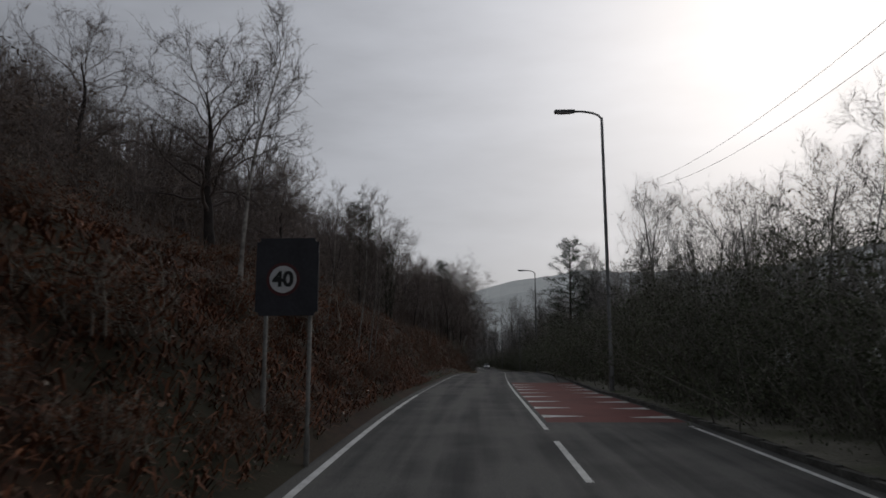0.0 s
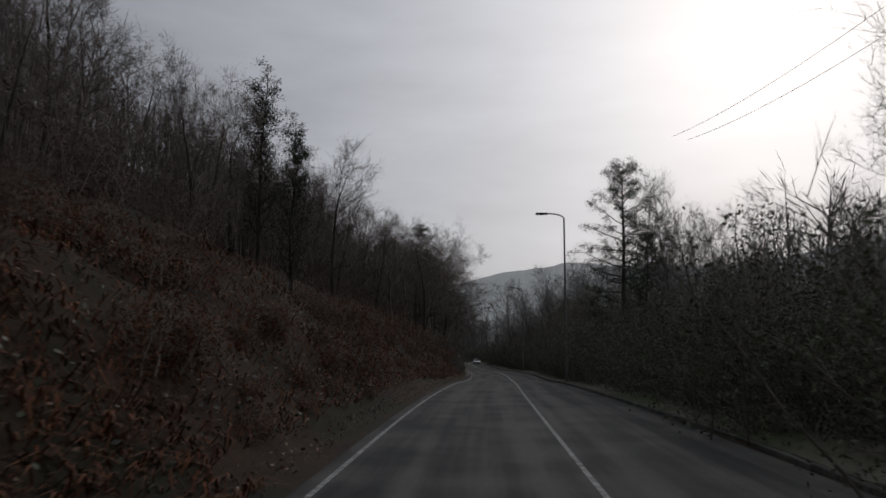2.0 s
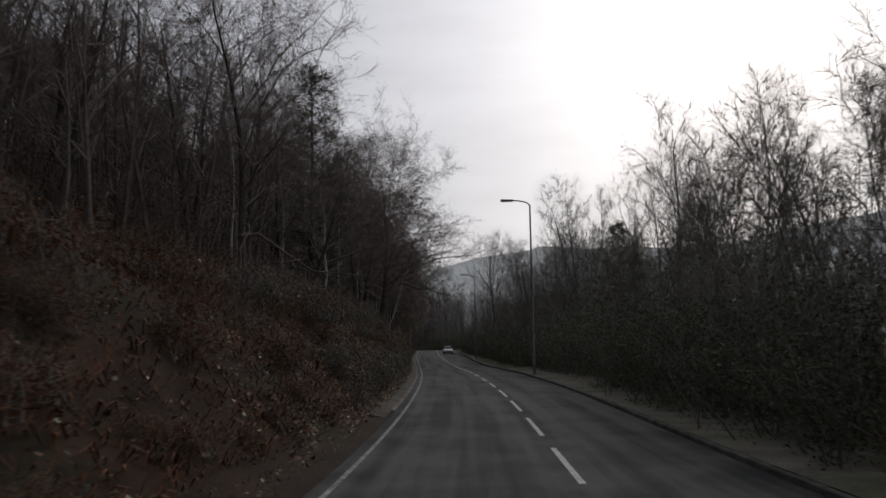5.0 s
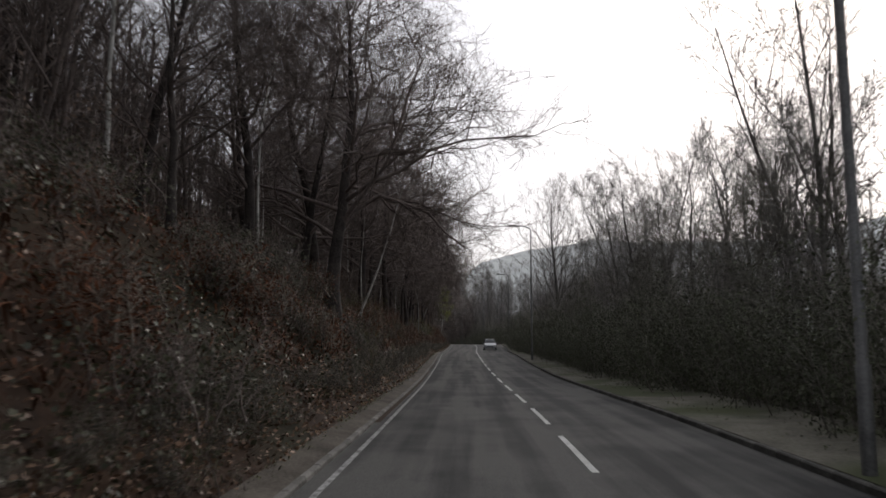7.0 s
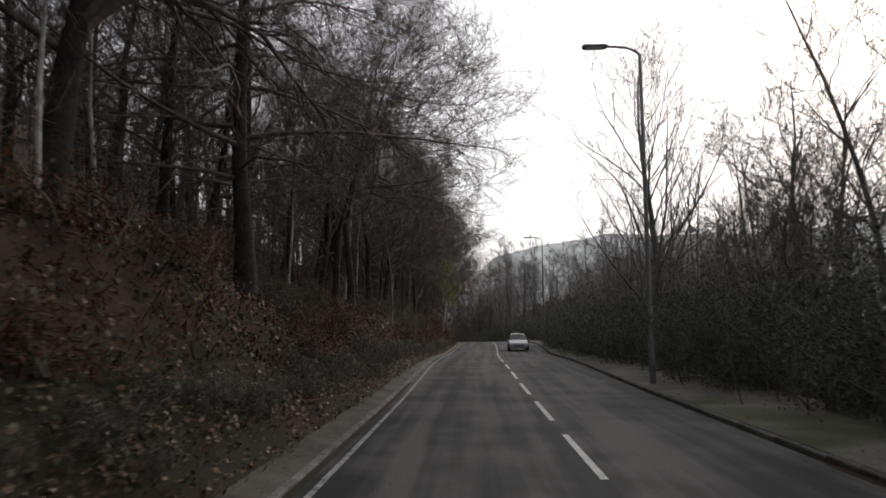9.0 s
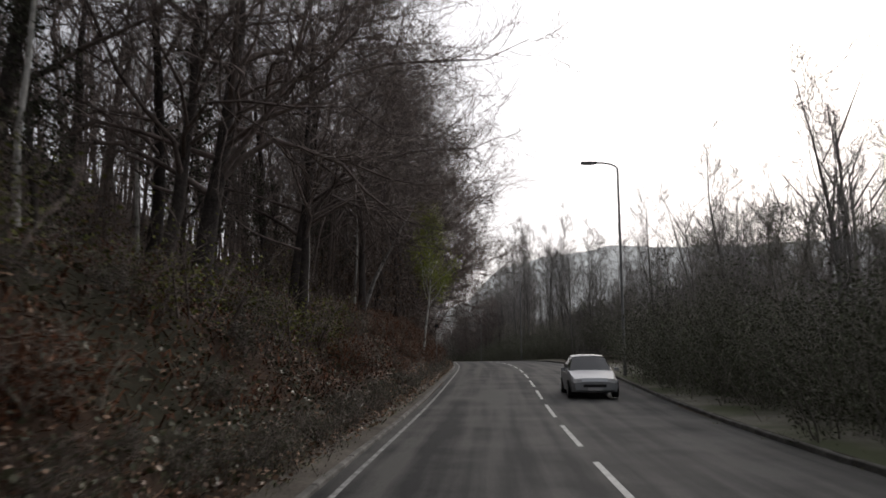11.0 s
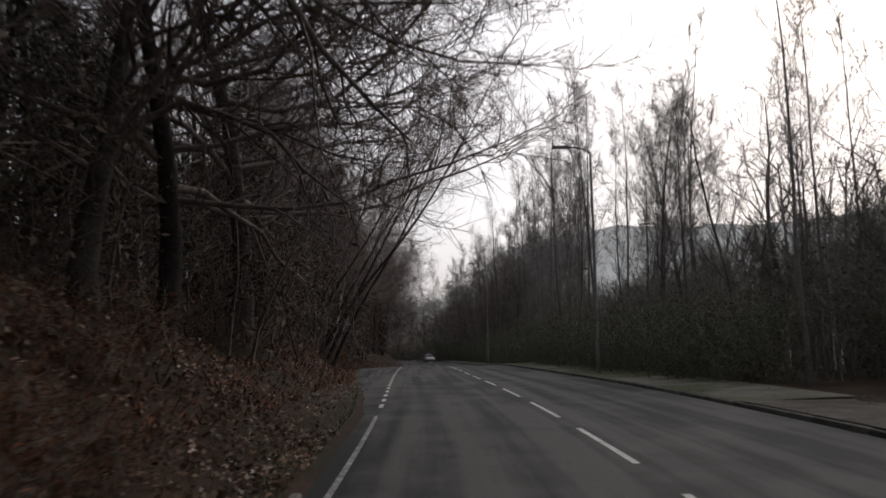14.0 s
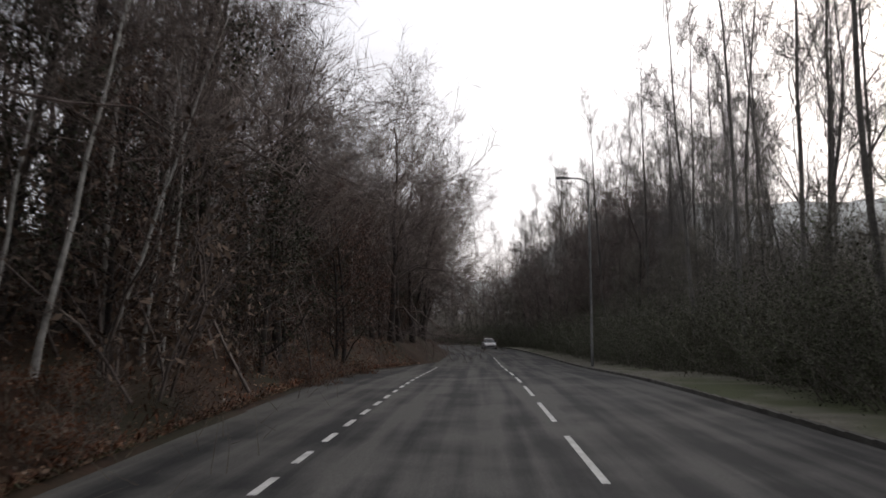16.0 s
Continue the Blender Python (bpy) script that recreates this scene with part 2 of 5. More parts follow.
M_GRIT = surface("roadside_grit", (.05, .043, .035), (.16, .14, .115), 1.2, 1, 20, .5)
M_BARK = surface("dark_bark", (.024, .020, .018), (.080, .067, .060), 2.0, .95, 16, .8, spread=.3)
M_TWIG = surface("bare_twigs", (.095, .077, .069), (.225, .184, .164), 1.5, .9, 9, 0, spread=.3)
M_GREYBARK = surface("grey_bark", (.08, .076, .07), (.22, .21, .195), 1.6, .9, 14, .6, spread=.25)
M_GREYTWIG = surface("grey_twigs", (.11, .10, .094), (.26, .245, .23), 1.5, .9, 9, 0, spread=.25)
M_HEDGETWIG = surface("hedge_twigs", (.094, .087, .073), (.23, .215, .18), 1.5, .9, 9, 0, spread=.25)
M_BIRCH = surface("birch_bark", (.18, .17, .15), (.78, .76, .71), 1.4, .8, 7, .4, spread=.2)
M_OLDBIRCH = surface("patchy_birch_bark", (.022, .02, .018), (.55, .53, .49), 2.6, .85, 6, .5)
M_SAPLING = surface("sapling_bark", (.06, .052, .045), (.40, .37, .33), 1.8, .85, 8, .4, spread=.2)
M_NEEDLE = islands("pine_needles", (.016, .030, .014), (.045, .065, .03), .6)
M_EVERGREEN = islands("evergreen_leaves", (.035, .038, .025), (.088, .090, .058), .85)
M_FRESH = islands("fresh_leaves", (.15, .19, .025), (.38, .42, .06), .6)
M_HEDGELEAF = islands("hedge_leaves", (.066, .074, .047), (.135, .146, .094), .95)
M_DEADLEAF = islands("withered_leaves", (.075, .053, .04), (.21, .15, .11), .9)
M_IVY = islands("ivy_leaves", (.020, .026, .014), (.055, .062, .030), .6)
M_MOSSY = islands("yellow_green_leaves", (.075, .085, .02), (.20, .20, .05), .8)
M_BRAMBLE = islands("bramble_leaves", (.035, .042, .022), (.13, .125, .075), .4)
M_RUSSET = islands("russet_leaves", (.070, .042, .032), (.19, .115, .085), .9)
M_BRACKEN = islands("dead_bracken", (.046, .016, .008), (.20, .076, .034), .9)
M_LITTER = islands("fallen_leaves", (.05, .026, .016), (.42, .27, .18), .45)
M_GRASS = islands("verge_grass", (.045, .048, .022), (.13, .128, .065), .8)
M_PALESTEM = surface("pale_dead_stems", (.08, .065, .05), (.30, .26, .21), 1.0, .8, 9, 0)
M_STEEL = surface("galvanised_steel", (.10, .10, .10), (.22, .22, .215), 2.5, .55, 30, .1, metal=.4)
M_LAMPHEAD = surface("lamp_head_grey", (.12, .12, .12), (.2, .2, .2), 3, .5, 30, .05)
# bluish emission lightens the hill in place of hazy air
M_HILL = haze_glow_mat("hazy_hillside", (.10, .11, .10), (.52, .55, .58), .50)


# ---------------------------------------------------------------- mesh helpers
def mesh_of(name, verts, faces, material):
    me = bpy.data.meshes.new(name)
    me.from_pydata([tuple(v) for v in verts], [], faces)
    me.materials.append(material)
    me.update()
    return me


def thing(name, me, label, category="", group="", kind="", m=None):
    ob = new(name, me)
    if m is not None:
        ob.matrix_world = m
    return tagged(ob, label, category, group, kind)


def part(name, me, parent, label=""):
    ob = new(name, me)
    ob.parent = parent
    if label:
        tagged(ob, label)
    return ob


def holder(name, m, label, category, group="", kind=""):
    e = new(name)
    e.empty_display_size = .3
    e.matrix_world = m
    return tagged(e, label, category, group, kind)


class Mesh:
    """Collects vertices and faces."""

    def __init__(self):
        self.v, self.f = [], []

    def tube(self, pts, radii, n=5, cap=True):
        pts = np.asarray(pts, float)
        base = len(self.v)
        d = np.gradient(pts, axis=0)
        ref = np.array((0, 0, 1.0)) if abs(d[0][2]) < .8 * np.linalg.norm(d[0]) else np.array((1.0, 0, 0))
        ang = np.arange(n) * 2 * math.pi / n
        for p, t, r in zip(pts, d, radii):
            t = t / (np.linalg.norm(t) + 1e-9)
            a = np.cross(t, ref)
            a /= np.linalg.norm(a) + 1e-9
            b = np.cross(t, a)
            ring = p + r * (np.cos(ang)[:, None] * a + np.sin(ang)[:, None] * b)
            self.v.extend(ring.tolist())
        for i in range(len(pts) - 1):
            o = base + i * n
            for k in range(n):
                q = (k + 1) % n
                self.f.append((o + k, o + q, o + n + q, o + n + k))
        if cap:
            self.f.append(tuple(base + (len(pts) - 1) * n + k for k in range(n)))

    def cone(self, p, q, bend, r):
        """A twig: three-sided, running out to a point."""
        base = len(self.v)
        px, py, pz = float(p[0]), float(p[1]), float(p[2])
        qx, qy, qz = float(q[0] + bend[0]), float(q[1] + bend[1]), float(q[2] + bend[2])
        t = Vector((qx - px, qy - py, qz - pz))
        a = t.cross(Vector((.3, .2, .9))).normalized() * r
        c = t.cross(a).normalized() * r
        for x, y in ((1, 0), (-.5, .866), (-.5, -.866)):
            self.v.append((px + x * a.x + y * c.x, py + x * a.y + y * c.y, pz + x * a.z + y * c.z))
        self.v.append((qx, qy, qz))
        self.f += [(base, base + 1, base + 3), (base + 1, base + 2, base + 3), (base + 2, base, base + 3)]

    def box(self, c, sx, sy, sz, m=None):
        base = len(self.v)
        for dx, dy, dz in ((-1, -1, -1), (1, -1, -1), (1, 1, -1), (-1, 1, -1), (-1, -1, 1), (1, -1, 1), (1, 1, 1), (-1, 1, 1)):
            p = Vector((c[0] + dx * sx / 2, c[1] + dy * sy / 2, c[2] + dz * sz / 2))
            self.v.append(tuple(m @ p if m else p))
        for q in ((0, 3, 2, 1), (4, 5, 6, 7), (0, 1, 5, 4), (1, 2, 6, 5), (2, 3, 7, 6), (3, 0, 4, 7)):
            self.f.append(tuple(base + k for k in q))

    def make(self, name, material, smooth=False):
        me = mesh_of(name, self.v, self.f, material)
        if smooth:
            me.polygons.foreach_set("use_smooth", [True] * len(me.polygons))
        return me


def units(v):
    return v / (np.linalg.norm(v, axis=1, keepdims=True) + 1e-9)


def unit(v):
    v = np.asarray(v, float)
    return v / (np.linalg.norm(v) + 1e-9)


# ---------------------------------------------------------------- ground, road
def build_ground():
    ss = [-2200, -1200, -600, -300, -150, -90, -60, -40] + list(np.arange(-30, 381, .9)) + [390, 405, 430, 470, 540, 700, 1000, 1600, 2600, 4600]
    ls = [-1800, -900, -450, -220, -120, -80, -60, -48, -38, -30, -25, -21, -18, -16, -14.5, -13, -12, -11, -10.4, -9.8, -9.2, -8.7, -8.2, -7.8, -7.4, -7, -6.6, -6.2, -5.8, -5.5, -5.1, -4.8, -4.5, -4.2, -3.9, -3.4, 0, 3.0,
          3.3, 3.6, 3.9, 4.2, 4.6, 5, 5.5, 6, 7, 8, 9.5, 11, 13, 16, 20, 26, 34, 45, 60, 100, 200, 450, 1000, 2400, 4400]
    v, f = [], []
    for s in ss:
        for l in ls:
            v.append(tuple(ground_at(s, l)))
    n = len(ls)
    for i in range(len(ss) - 1):
        for j in range(n - 1):
            o = i * n + j
            f.append((o, o + 1, o + n + 1, o + n))
    me = mesh_of("ground", v, f, M_SOIL)
    me.polygons.foreach_set("use_smooth", [True] * len(me.polygons))
    thing("ground", me, "dark soil banks and verges under leaf litter", "ground", kind="structure")


def strip(name, s0, s1, l0, l1, dz, step=1.0, material=None, uv=False, cols=1, lift=0.0):
    """A surface laid along the road between two offsets (numbers or tables of s)."""
    f0 = l0 if callable(l0) else (lambda s: l0)
    f1 = l1 if callable(l1) else (lambda s: l1)
    ss = list(np.arange(s0, s1, step)) + [s1]
    v, f, q = [], [], []
    for s in ss:
        for c in range(cols + 1):
            l = f0(s) + (f1(s) - f0(s)) * c / cols
            v.append(tuple(at(s, l, dz + lift * c / cols)))
            q.append((l, s))
    w = cols + 1
    for i in range(len(ss) - 1):
        for c in range(cols):
            o = i * w + c
            f.append((o, o + 1, o + w + 1, o + w))
    me = mesh_of(name, v, f, material)
    if uv:
        lay = me.uv_layers.new(name="road")
        for lp in me.loops:
            lay.data[lp.index].uv = q[lp.vertex_index]
    return me


build_ground()
road = thing("road", strip("road", -60, 480, lambda s: -lane_left(s) - tarmac_left(s), lambda s: kerb_right(s) + .01, 0, 1.0, M_ASPHALT, True, 8),
             "worn dark grey asphalt two-lane road with white markings", "road", kind="structure")
part("red_surfacing", strip("red_surfacing", 19.3, 42.4, .16, lambda s: kerb_right(s) - .12, .004, 1.0, M_RED), road, "faded red coloured surfacing on the oncoming lane")
edge = .06
part("edge_line", strip("edge_line", -60, 30, lambda s: -lane_left(s) - edge, lambda s: -lane_left(s) + edge, .006, 1.0, M_PAINT), road, "thin white edge line")
part("edge_line", strip("edge_line", 30, 273.6, lambda s: -lane_left(s) - .75 * edge, lambda s: -lane_left(s) + .75 * edge, .006, 1.0, M_WORN), road, "thin worn and dirty edge line")
part("edge_line", strip("edge_line", -60, 18.5, lambda s: kerb_right(s) - .32, lambda s: kerb_right(s) - .22, .006, 1.0, M_PAINT), road)
part("centre_line", strip("centre_line", 17.8, 44, -.05, .05, .006, 1.0, M_PAINT), road, "solid white centre line")
part("centre_line", strip("centre_line", 44, 86, -.045, .045, .006, 1.0, M_WORN), road, "worn solid centre line")
for k in range(-8, 60):
    s0 = (-.04 if k < 4 else 1.75 if k < 33 else 2.49) + 6 * k
    if 13 < s0 < 84 or s0 < -40:
        continue
    part("dash", strip("dash", s0, s0 + 4, -.055, .055, .006, 1.0, M_PAINT), road)
for k in range(-8, 24):
    s0 = 291.75 + 2.0 * k
    if s0 < 274:
        continue
    part("short_dash", strip("short_dash", s0, s0 + 1.02, lambda s: -lane_left(s) - .06, lambda s: -lane_left(s) + .06, .006, 1.0, M_PAINT), road)


def tooth(s, l_base, l_tip, half):
    m = Mesh()
    m.v = [tuple(at(s - half, l_base, .010)), tuple(at(s + half, l_base, .010)), tuple(at(s, l_tip, .010))]
    m.f = [(0, 1, 2)] if l_base > l_tip else [(0, 2, 1)]
    return m.make("tooth_marking", M_PAINT)


for k in range(8):
    s = 20.75 + 2.68 * k
    part("tooth_marking", tooth(s, .17, 1.25, .36), road, "white triangular tooth marking")
    part("tooth_marking", tooth(s - .3, kerb_right(s) - .15, kerb_right(s) - 1.2, .36), road)

# ---------------------------------------------------------------- trees
class Spray:
    """Collects many tubes, twigs and leaves at once, from arrays."""

    def __init__(self):
        self.v, self.q, self.t, self.n = [], [], [], 0

    def tubes(self, pts, rad, n):
        """pts: tubes x points x 3; rad: tubes x points."""
        m, k, _ = pts.shape
        d = np.gradient(pts, axis=1)
        d /= np.linalg.norm(d, axis=2, keepdims=True) + 1e-9
        ref = np.where(np.abs(d[:, :1, 2:]) < .8, np.array((0, 0, 1.0)), np.array((1.0, 0, 0)))
        a = np.cross(d, np.broadcast_to(ref, d.shape))
        a /= np.linalg.norm(a, axis=2, keepdims=True) + 1e-9
        b = np.cross(d, a)
        ang = np.arange(n) * 2 * math.pi / n
        ring = pts[:, :, None] + rad[:, :, None, None] * (np.cos(ang)[:, None] * a[:, :, None] + np.sin(ang)[:, None] * b[:, :, None])
        ix = np.arange(m * k * n).reshape(m, k, n) + self.n
        rl = np.roll(ix, -1, 2)
        self.q.append(np.stack([ix[:, :-1], rl[:, :-1], rl[:, 1:], ix[:, 1:]], -1).reshape(-1, 4))
        self.v.append(ring.reshape(-1, 3))
        self.n += m * k * n

    def cones(self, p, q, r):
        """Twigs: three-sided, running out to a point."""
        t = q - p
        a = units(np.cross(t, np.array((.3, .2, .9)))) * r[:, None]
        c = units(np.cross(t, a)) * r[:, None]
        m = len(p)
        self.v.append(np.stack([p + a, p - .5 * a + .866 * c, p - .5 * a - .866 * c, q], 1).reshape(-1, 3))
        o = (np.arange(m) * 4 + self.n)[:, None]
        self.t.append(np.concatenate([o + (0, 1, 3), o + (1, 2, 3), o + (2, 0, 3)]))
        self.n += m * 4

    def leaves(self, p, along, side):
        m = len(p)
        self.v.append(np.stack([p, p + along * .5 + side, p + along, p + along * .5 - side], 1).reshape(-1, 3))
        self.q.append(np.arange(m)[:, None] * 4 + np.arange(4) + self.n)
        self.n += m * 4

    def ribbons(self, pts, side):
        """Blades: pts and side are blades x points x 3."""
        m, k, _ = pts.shape
        self.v.append(np.stack([pts + side, pts - side], 2).reshape(-1, 3))
        ix = np.arange(m * k * 2).reshape(m, k, 2) + self.n
        self.q.append(np.stack([ix[:, :-1, 0], ix[:, :-1, 1], ix[:, 1:, 1], ix[:, 1:, 0]], -1).reshape(-1, 4))
        self.n += m * k * 2

    def make(self, name, material, smooth=False):
        me = bpy.data.meshes.new(name)
        q = np.concatenate(self.q) if self.q else np.zeros((0, 4), int)
        t = np.concatenate(self.t) if self.t else np.zeros((0, 3), int)
        me.vertices.add(self.n)
        me.vertices.foreach_set("co", np.concatenate(self.v).astype(np.float32).ravel())
        me.loops.add(q.size + t.size)
        me.loops.foreach_set("vertex_index", np.concatenate([q.ravel(), t.ravel()]).astype(np.int32))
        me.polygons.add(len(q) + len(t))
        me.polygons.foreach_set("loop_start", np.concatenate([np.arange(len(q)) * 4, q.size + np.arange(len(t)) * 3]).astype(np.int32))
        if smooth:
            me.polygons.foreach_set("use_smooth", [True] * (len(q) + len(t)))
        me.materials.append(material)
        me.update(calc_edges=True)
        me.validate()
        return me


def paths(p, d, length, n, wander, lift, rng):
    """Wandering lines from many places p: lift bends them up (or down)."""
    pts, d = [p], units(d)
    step = (np.asarray(length) / n)[:, None]
    for _ in range(n):
        d = units(d + rng.normal(0, wander, d.shape) + np.array((0, 0, 1.0)) * np.reshape(lift, (-1, 1)))
        pts.append(pts[-1] + d * step)
    return np.stack(pts, 1)


def side_dirs(t, angle, turn):
    t = units(t)
    a = units(np.cross(t, np.where(np.abs(t[:, 2:]) < .9, np.array((.1, .2, 1.0)), np.array((1.0, 0, 0)))))
    b = np.cross(t, a)
    return units(np.cos(angle)[:, None] * t + np.sin(angle)[:, None] * (np.cos(turn)[:, None] * a + np.sin(turn)[:, None] * b))


def along(lines, w):
    """Points and directions at the shares w of lines (lines x points x 3)."""
    k = lines.shape[1] - 1
    i = np.minimum((w * k).astype(int), k - 1)
    r = np.arange(len(lines))
    a, b = lines[r, i], lines[r, i + 1]
    return a + (b - a) * (w * k - i)[:, None], b - a


def shoots(lines, per, rng, lo=.25):
    """For each line, so many places along it: index of the line, share."""
    ix = np.repeat(np.arange(len(lines)), per)
    w = lo + (1 - lo) * (np.tile(np.arange(per), len(lines)) + rng.random(len(ix))) / per
    return ix, np.minimum(w, .995)


def bare_tree(seed, h, r, limbs, first, reach, angle, lift, subs, twigs, lean=(0, 0), wander=.08, bark=None, twig=None, trunk_end=1.0, twig_len=.9, droop=0.0, one_side=0.0, fat=1.0, rounded=0.0, fine=2):
    """Trunk mesh and crown mesh of a leafless tree, standing at the origin; rounded gives it a domed head."""
    rng = np.random.default_rng(seed)
    tr, cr = Spray(), Spray()
    n = 10
    tp = paths(np.array([(0, 0, -.4)]), np.array([(lean[0], lean[1], 1.0)]), [h * trunk_end + .4], n, wander * .55, .11, rng)
    rad = r * (1 - np.linspace(0, 1, n + 1) ** .9 * .88)
    rad[0] *= 1.55; rad[1] *= 1.08
    tr.tubes(tp, rad[None], 9)
    # limbs
    u = np.minimum(first + (1 - first) * (np.arange(limbs) + rng.random(limbs) * .7) / limbs, .985)
    w = (u - first) / (1 - first)
    p, _ = along(np.repeat(tp, limbs, 0), u)
    taper = 1 - .62 * w
    dome = .62 + .42 * np.sin(math.pi * np.minimum(1, w * .8 + .15))
    ln = h * reach * (taper * (1 - rounded) + dome * rounded) * rng.uniform(.72, 1.22, limbs)
    turn = np.arange(limbs) * 2.4 + rng.normal(0, .4, limbs)
    turn = np.where(rng.random(limbs) < one_side, rng.normal(0, .7, limbs) + math.pi, turn)
    ang = angle * (1 - .55 * rounded * w) * rng.uniform(.85, 1.1, limbs)
    d0 = np.stack([-np.cos(turn) * np.sin(ang), -np.sin(turn) * np.sin(ang), np.cos(ang)], 1)
    lp = paths(p, d0, ln, 7, wander * 1.5, lift - droop, rng)
    ru = np.interp(u, np.linspace(0, 1, n + 1), rad) * rng.uniform(.32, .55, limbs)
    cr.tubes(lp, np.maximum(ru[:, None] * (1 - np.linspace(0, 1, 8) ** .8 * .88), .008), 5)
    # side branches
    ix, w = shoots(lp, subs, rng, .18)
    q, t = along(lp[ix], w)
    dd = side_dirs(t, rng.uniform(.45, 1.0, len(ix)), rng.uniform(0, 6.28, len(ix)))
    sl = ln[ix] * .42 * (1.15 - .6 * w) * rng.uniform(.6, 1.25, len(ix))
    sp = paths(q, dd, sl, 4, wander * 2, lift * 1.2 - droop * 1.6, rng)
    rs = np.maximum(ru[ix] * (1 - .8 * w) * .5, .008)
    cr.tubes(sp, rs[:, None] * np.array((1, .8, .6, .42, .25)), 3)
    # twigs, and finer ones on them
    ix, w = shoots(sp, twigs, rng, .15)
    q, t = along(sp[ix], w)
    dd = side_dirs(t, rng.uniform(.35, .95, len(ix)), rng.uniform(0, 6.28, len(ix)))
    tl = twig_len * rng.uniform(.45, 1.2, len(ix))
    e = q + dd * tl[:, None] + np.array((0, 0, 1.0)) * ((lift * 1.5 - droop * 3) * tl)[:, None] + rng.normal(0, .05, q.shape)
    rt = np.maximum(.0062, rs[ix] * .3) * fat
    cr.cones(q, e, rt)
    if fine:
        k = np.repeat(np.arange(len(q)), fine)
        w = rng.uniform(.25, .95, len(k))[:, None]
        a = q[k] + (e[k] - q[k]) * w
        dd = side_dirs(e[k] - q[k], rng.uniform(.4, 1.0, len(k)), rng.uniform(0, 6.28, len(k)))
        fl = tl[k] * rng.uniform(.3, .65, len(k))
        cr.cones(a, a + (dd + np.array((0, 0, lift - droop * 2))) * fl[:, None], np.full(len(k), .0048) * fat)
    return tr.make("trunk", bark or M_BARK, True), cr.make("crown", twig or M_TWIG)


def tufts(sp, per, spread, length, half, rng, up=.4, flat=.7):
    """Leaves in loose clumps round the places given: starts, lengths and half widths."""
    c = np.repeat(sp, per, 0)
    m = len(c)
    d = units(rng.normal(0, 1, (m, 3)) + np.array((0, 0, up)))
    z = length * rng.uniform(.55, 1.35, (m, 1))
    return c + rng.normal(0, 1, (m, 3)) * np.reshape(spread, (-1, 1)) * (1, 1, flat), d * z, units(np.cross(d, rng.normal(0, 1, (m, 3)))) * half * z / length


def pine(seed, h, r, limbs=52, clumps=7, per=60, reach=.25, first=.2, droop=0.0):
    rng = np.random.default_rng(seed)
    tr, cr = Spray(), Spray()
    tp = paths(np.array([(0, 0, -.4)]), np.array([(.02, .02, 1.0)]), [h + .4], 10, .025, .05, rng)
    rad = r * (1 - np.linspace(0, 1, 11) * .9)
    tr.tubes(tp, rad[None], 9)
    u = first + (.985 - first) * (np.arange(limbs) + rng.random(limbs) * .5) / limbs
    p, _ = along(np.repeat(tp, limbs, 0), u)
    w = np.maximum(u - .32, 0) / .68
    ln = h * reach * (1.0 - .80 * w ** 1.5) * np.where(u < .32, .75, 1) * rng.uniform(.6, 1.2, limbs)
    turn = np.arange(limbs) * 2.4
    lp = paths(p, np.stack([np.cos(turn), np.sin(turn), .12 + .5 * w], 1), ln, 5, .12, .05 - droop, rng)
    tr.tubes(lp, np.linspace(r * .28, .014, 6)[None] * (1.15 - .65 * u)[:, None], 4)
    ix, w = shoots(lp, clumps, rng, .3)
    q, t = along(lp[ix], w)
    dd = side_dirs(t, rng.uniform(.5, 1.2, len(ix)), rng.uniform(0, 6.28, len(ix)))
    e = q + dd * rng.uniform(.1, .55, (len(ix), 1))
    tr.cones(q, e, np.full(len(ix), .014))
    cr.leaves(*tufts(e, per, .17, .17, .013, rng, .5, .55))
    return tr.make("trunk", M_BARK, True), cr.make("crown", M_NEEDLE)


def leafy(seed, h, r, mat_leaf, bark, leaves, size, first=.2, reach=.3, limbs=16, lift=.1, angle=.9):
    """A tree in leaf: limbs and branches, with small leaves in clumps along them."""
    rng = np.random.default_rng(seed)
    tr, cr = Spray(), Spray()
    tp = paths(np.array([(0, 0, -.3)]), np.array([(.05, .03, 1.0)]), [h + .3], 8, .05, .05, rng)
    tr.tubes(tp, (r * (1 - np.linspace(0, 1, 9) * .88))[None], 8)
    u = first + (.98 - first) * (np.arange(limbs) + rng.random(limbs) * .6) / limbs
    p, _ = along(np.repeat(tp, limbs, 0), u)
    ln = h * reach * (1.1 - .7 * (u - first) / (1 - first)) * rng.uniform(.65, 1.25, limbs)
    turn = np.arange(limbs) * 2.4 + rng.normal(0, .3, limbs)
    lp = paths(p, np.stack([np.cos(turn) * math.sin(angle), np.sin(turn) * math.sin(angle), np.full(limbs, math.cos(angle))], 1), ln, 5, .14, lift, rng)
    tr.tubes(lp, np.linspace(r * .4, .01, 6)[None] * (1.15 - .7 * u)[:, None], 4)
    ix, w = shoots(lp, 10, rng, .12)
    q, t = along(lp[ix], w)
    dd = side_dirs(t, rng.uniform(.5, 1.2, len(ix)), rng.uniform(0, 6.28, len(ix)))
    e = q + dd * (ln[ix] * rng.uniform(.1, .42, len(ix)))[:, None]
    tr.cones(q, e, np.full(len(ix), .009))
    per = max(1, leaves // len(ix))
    cr.leaves(*tufts(q + (e - q) * rng.uniform(.4, 1.1, (len(ix), 1)), per, np.repeat(.09 + .06 * ln[ix], per), size, size * .36, rng, 0))
    return tr.make("trunk", bark, True), cr.make("crown", mat_leaf)


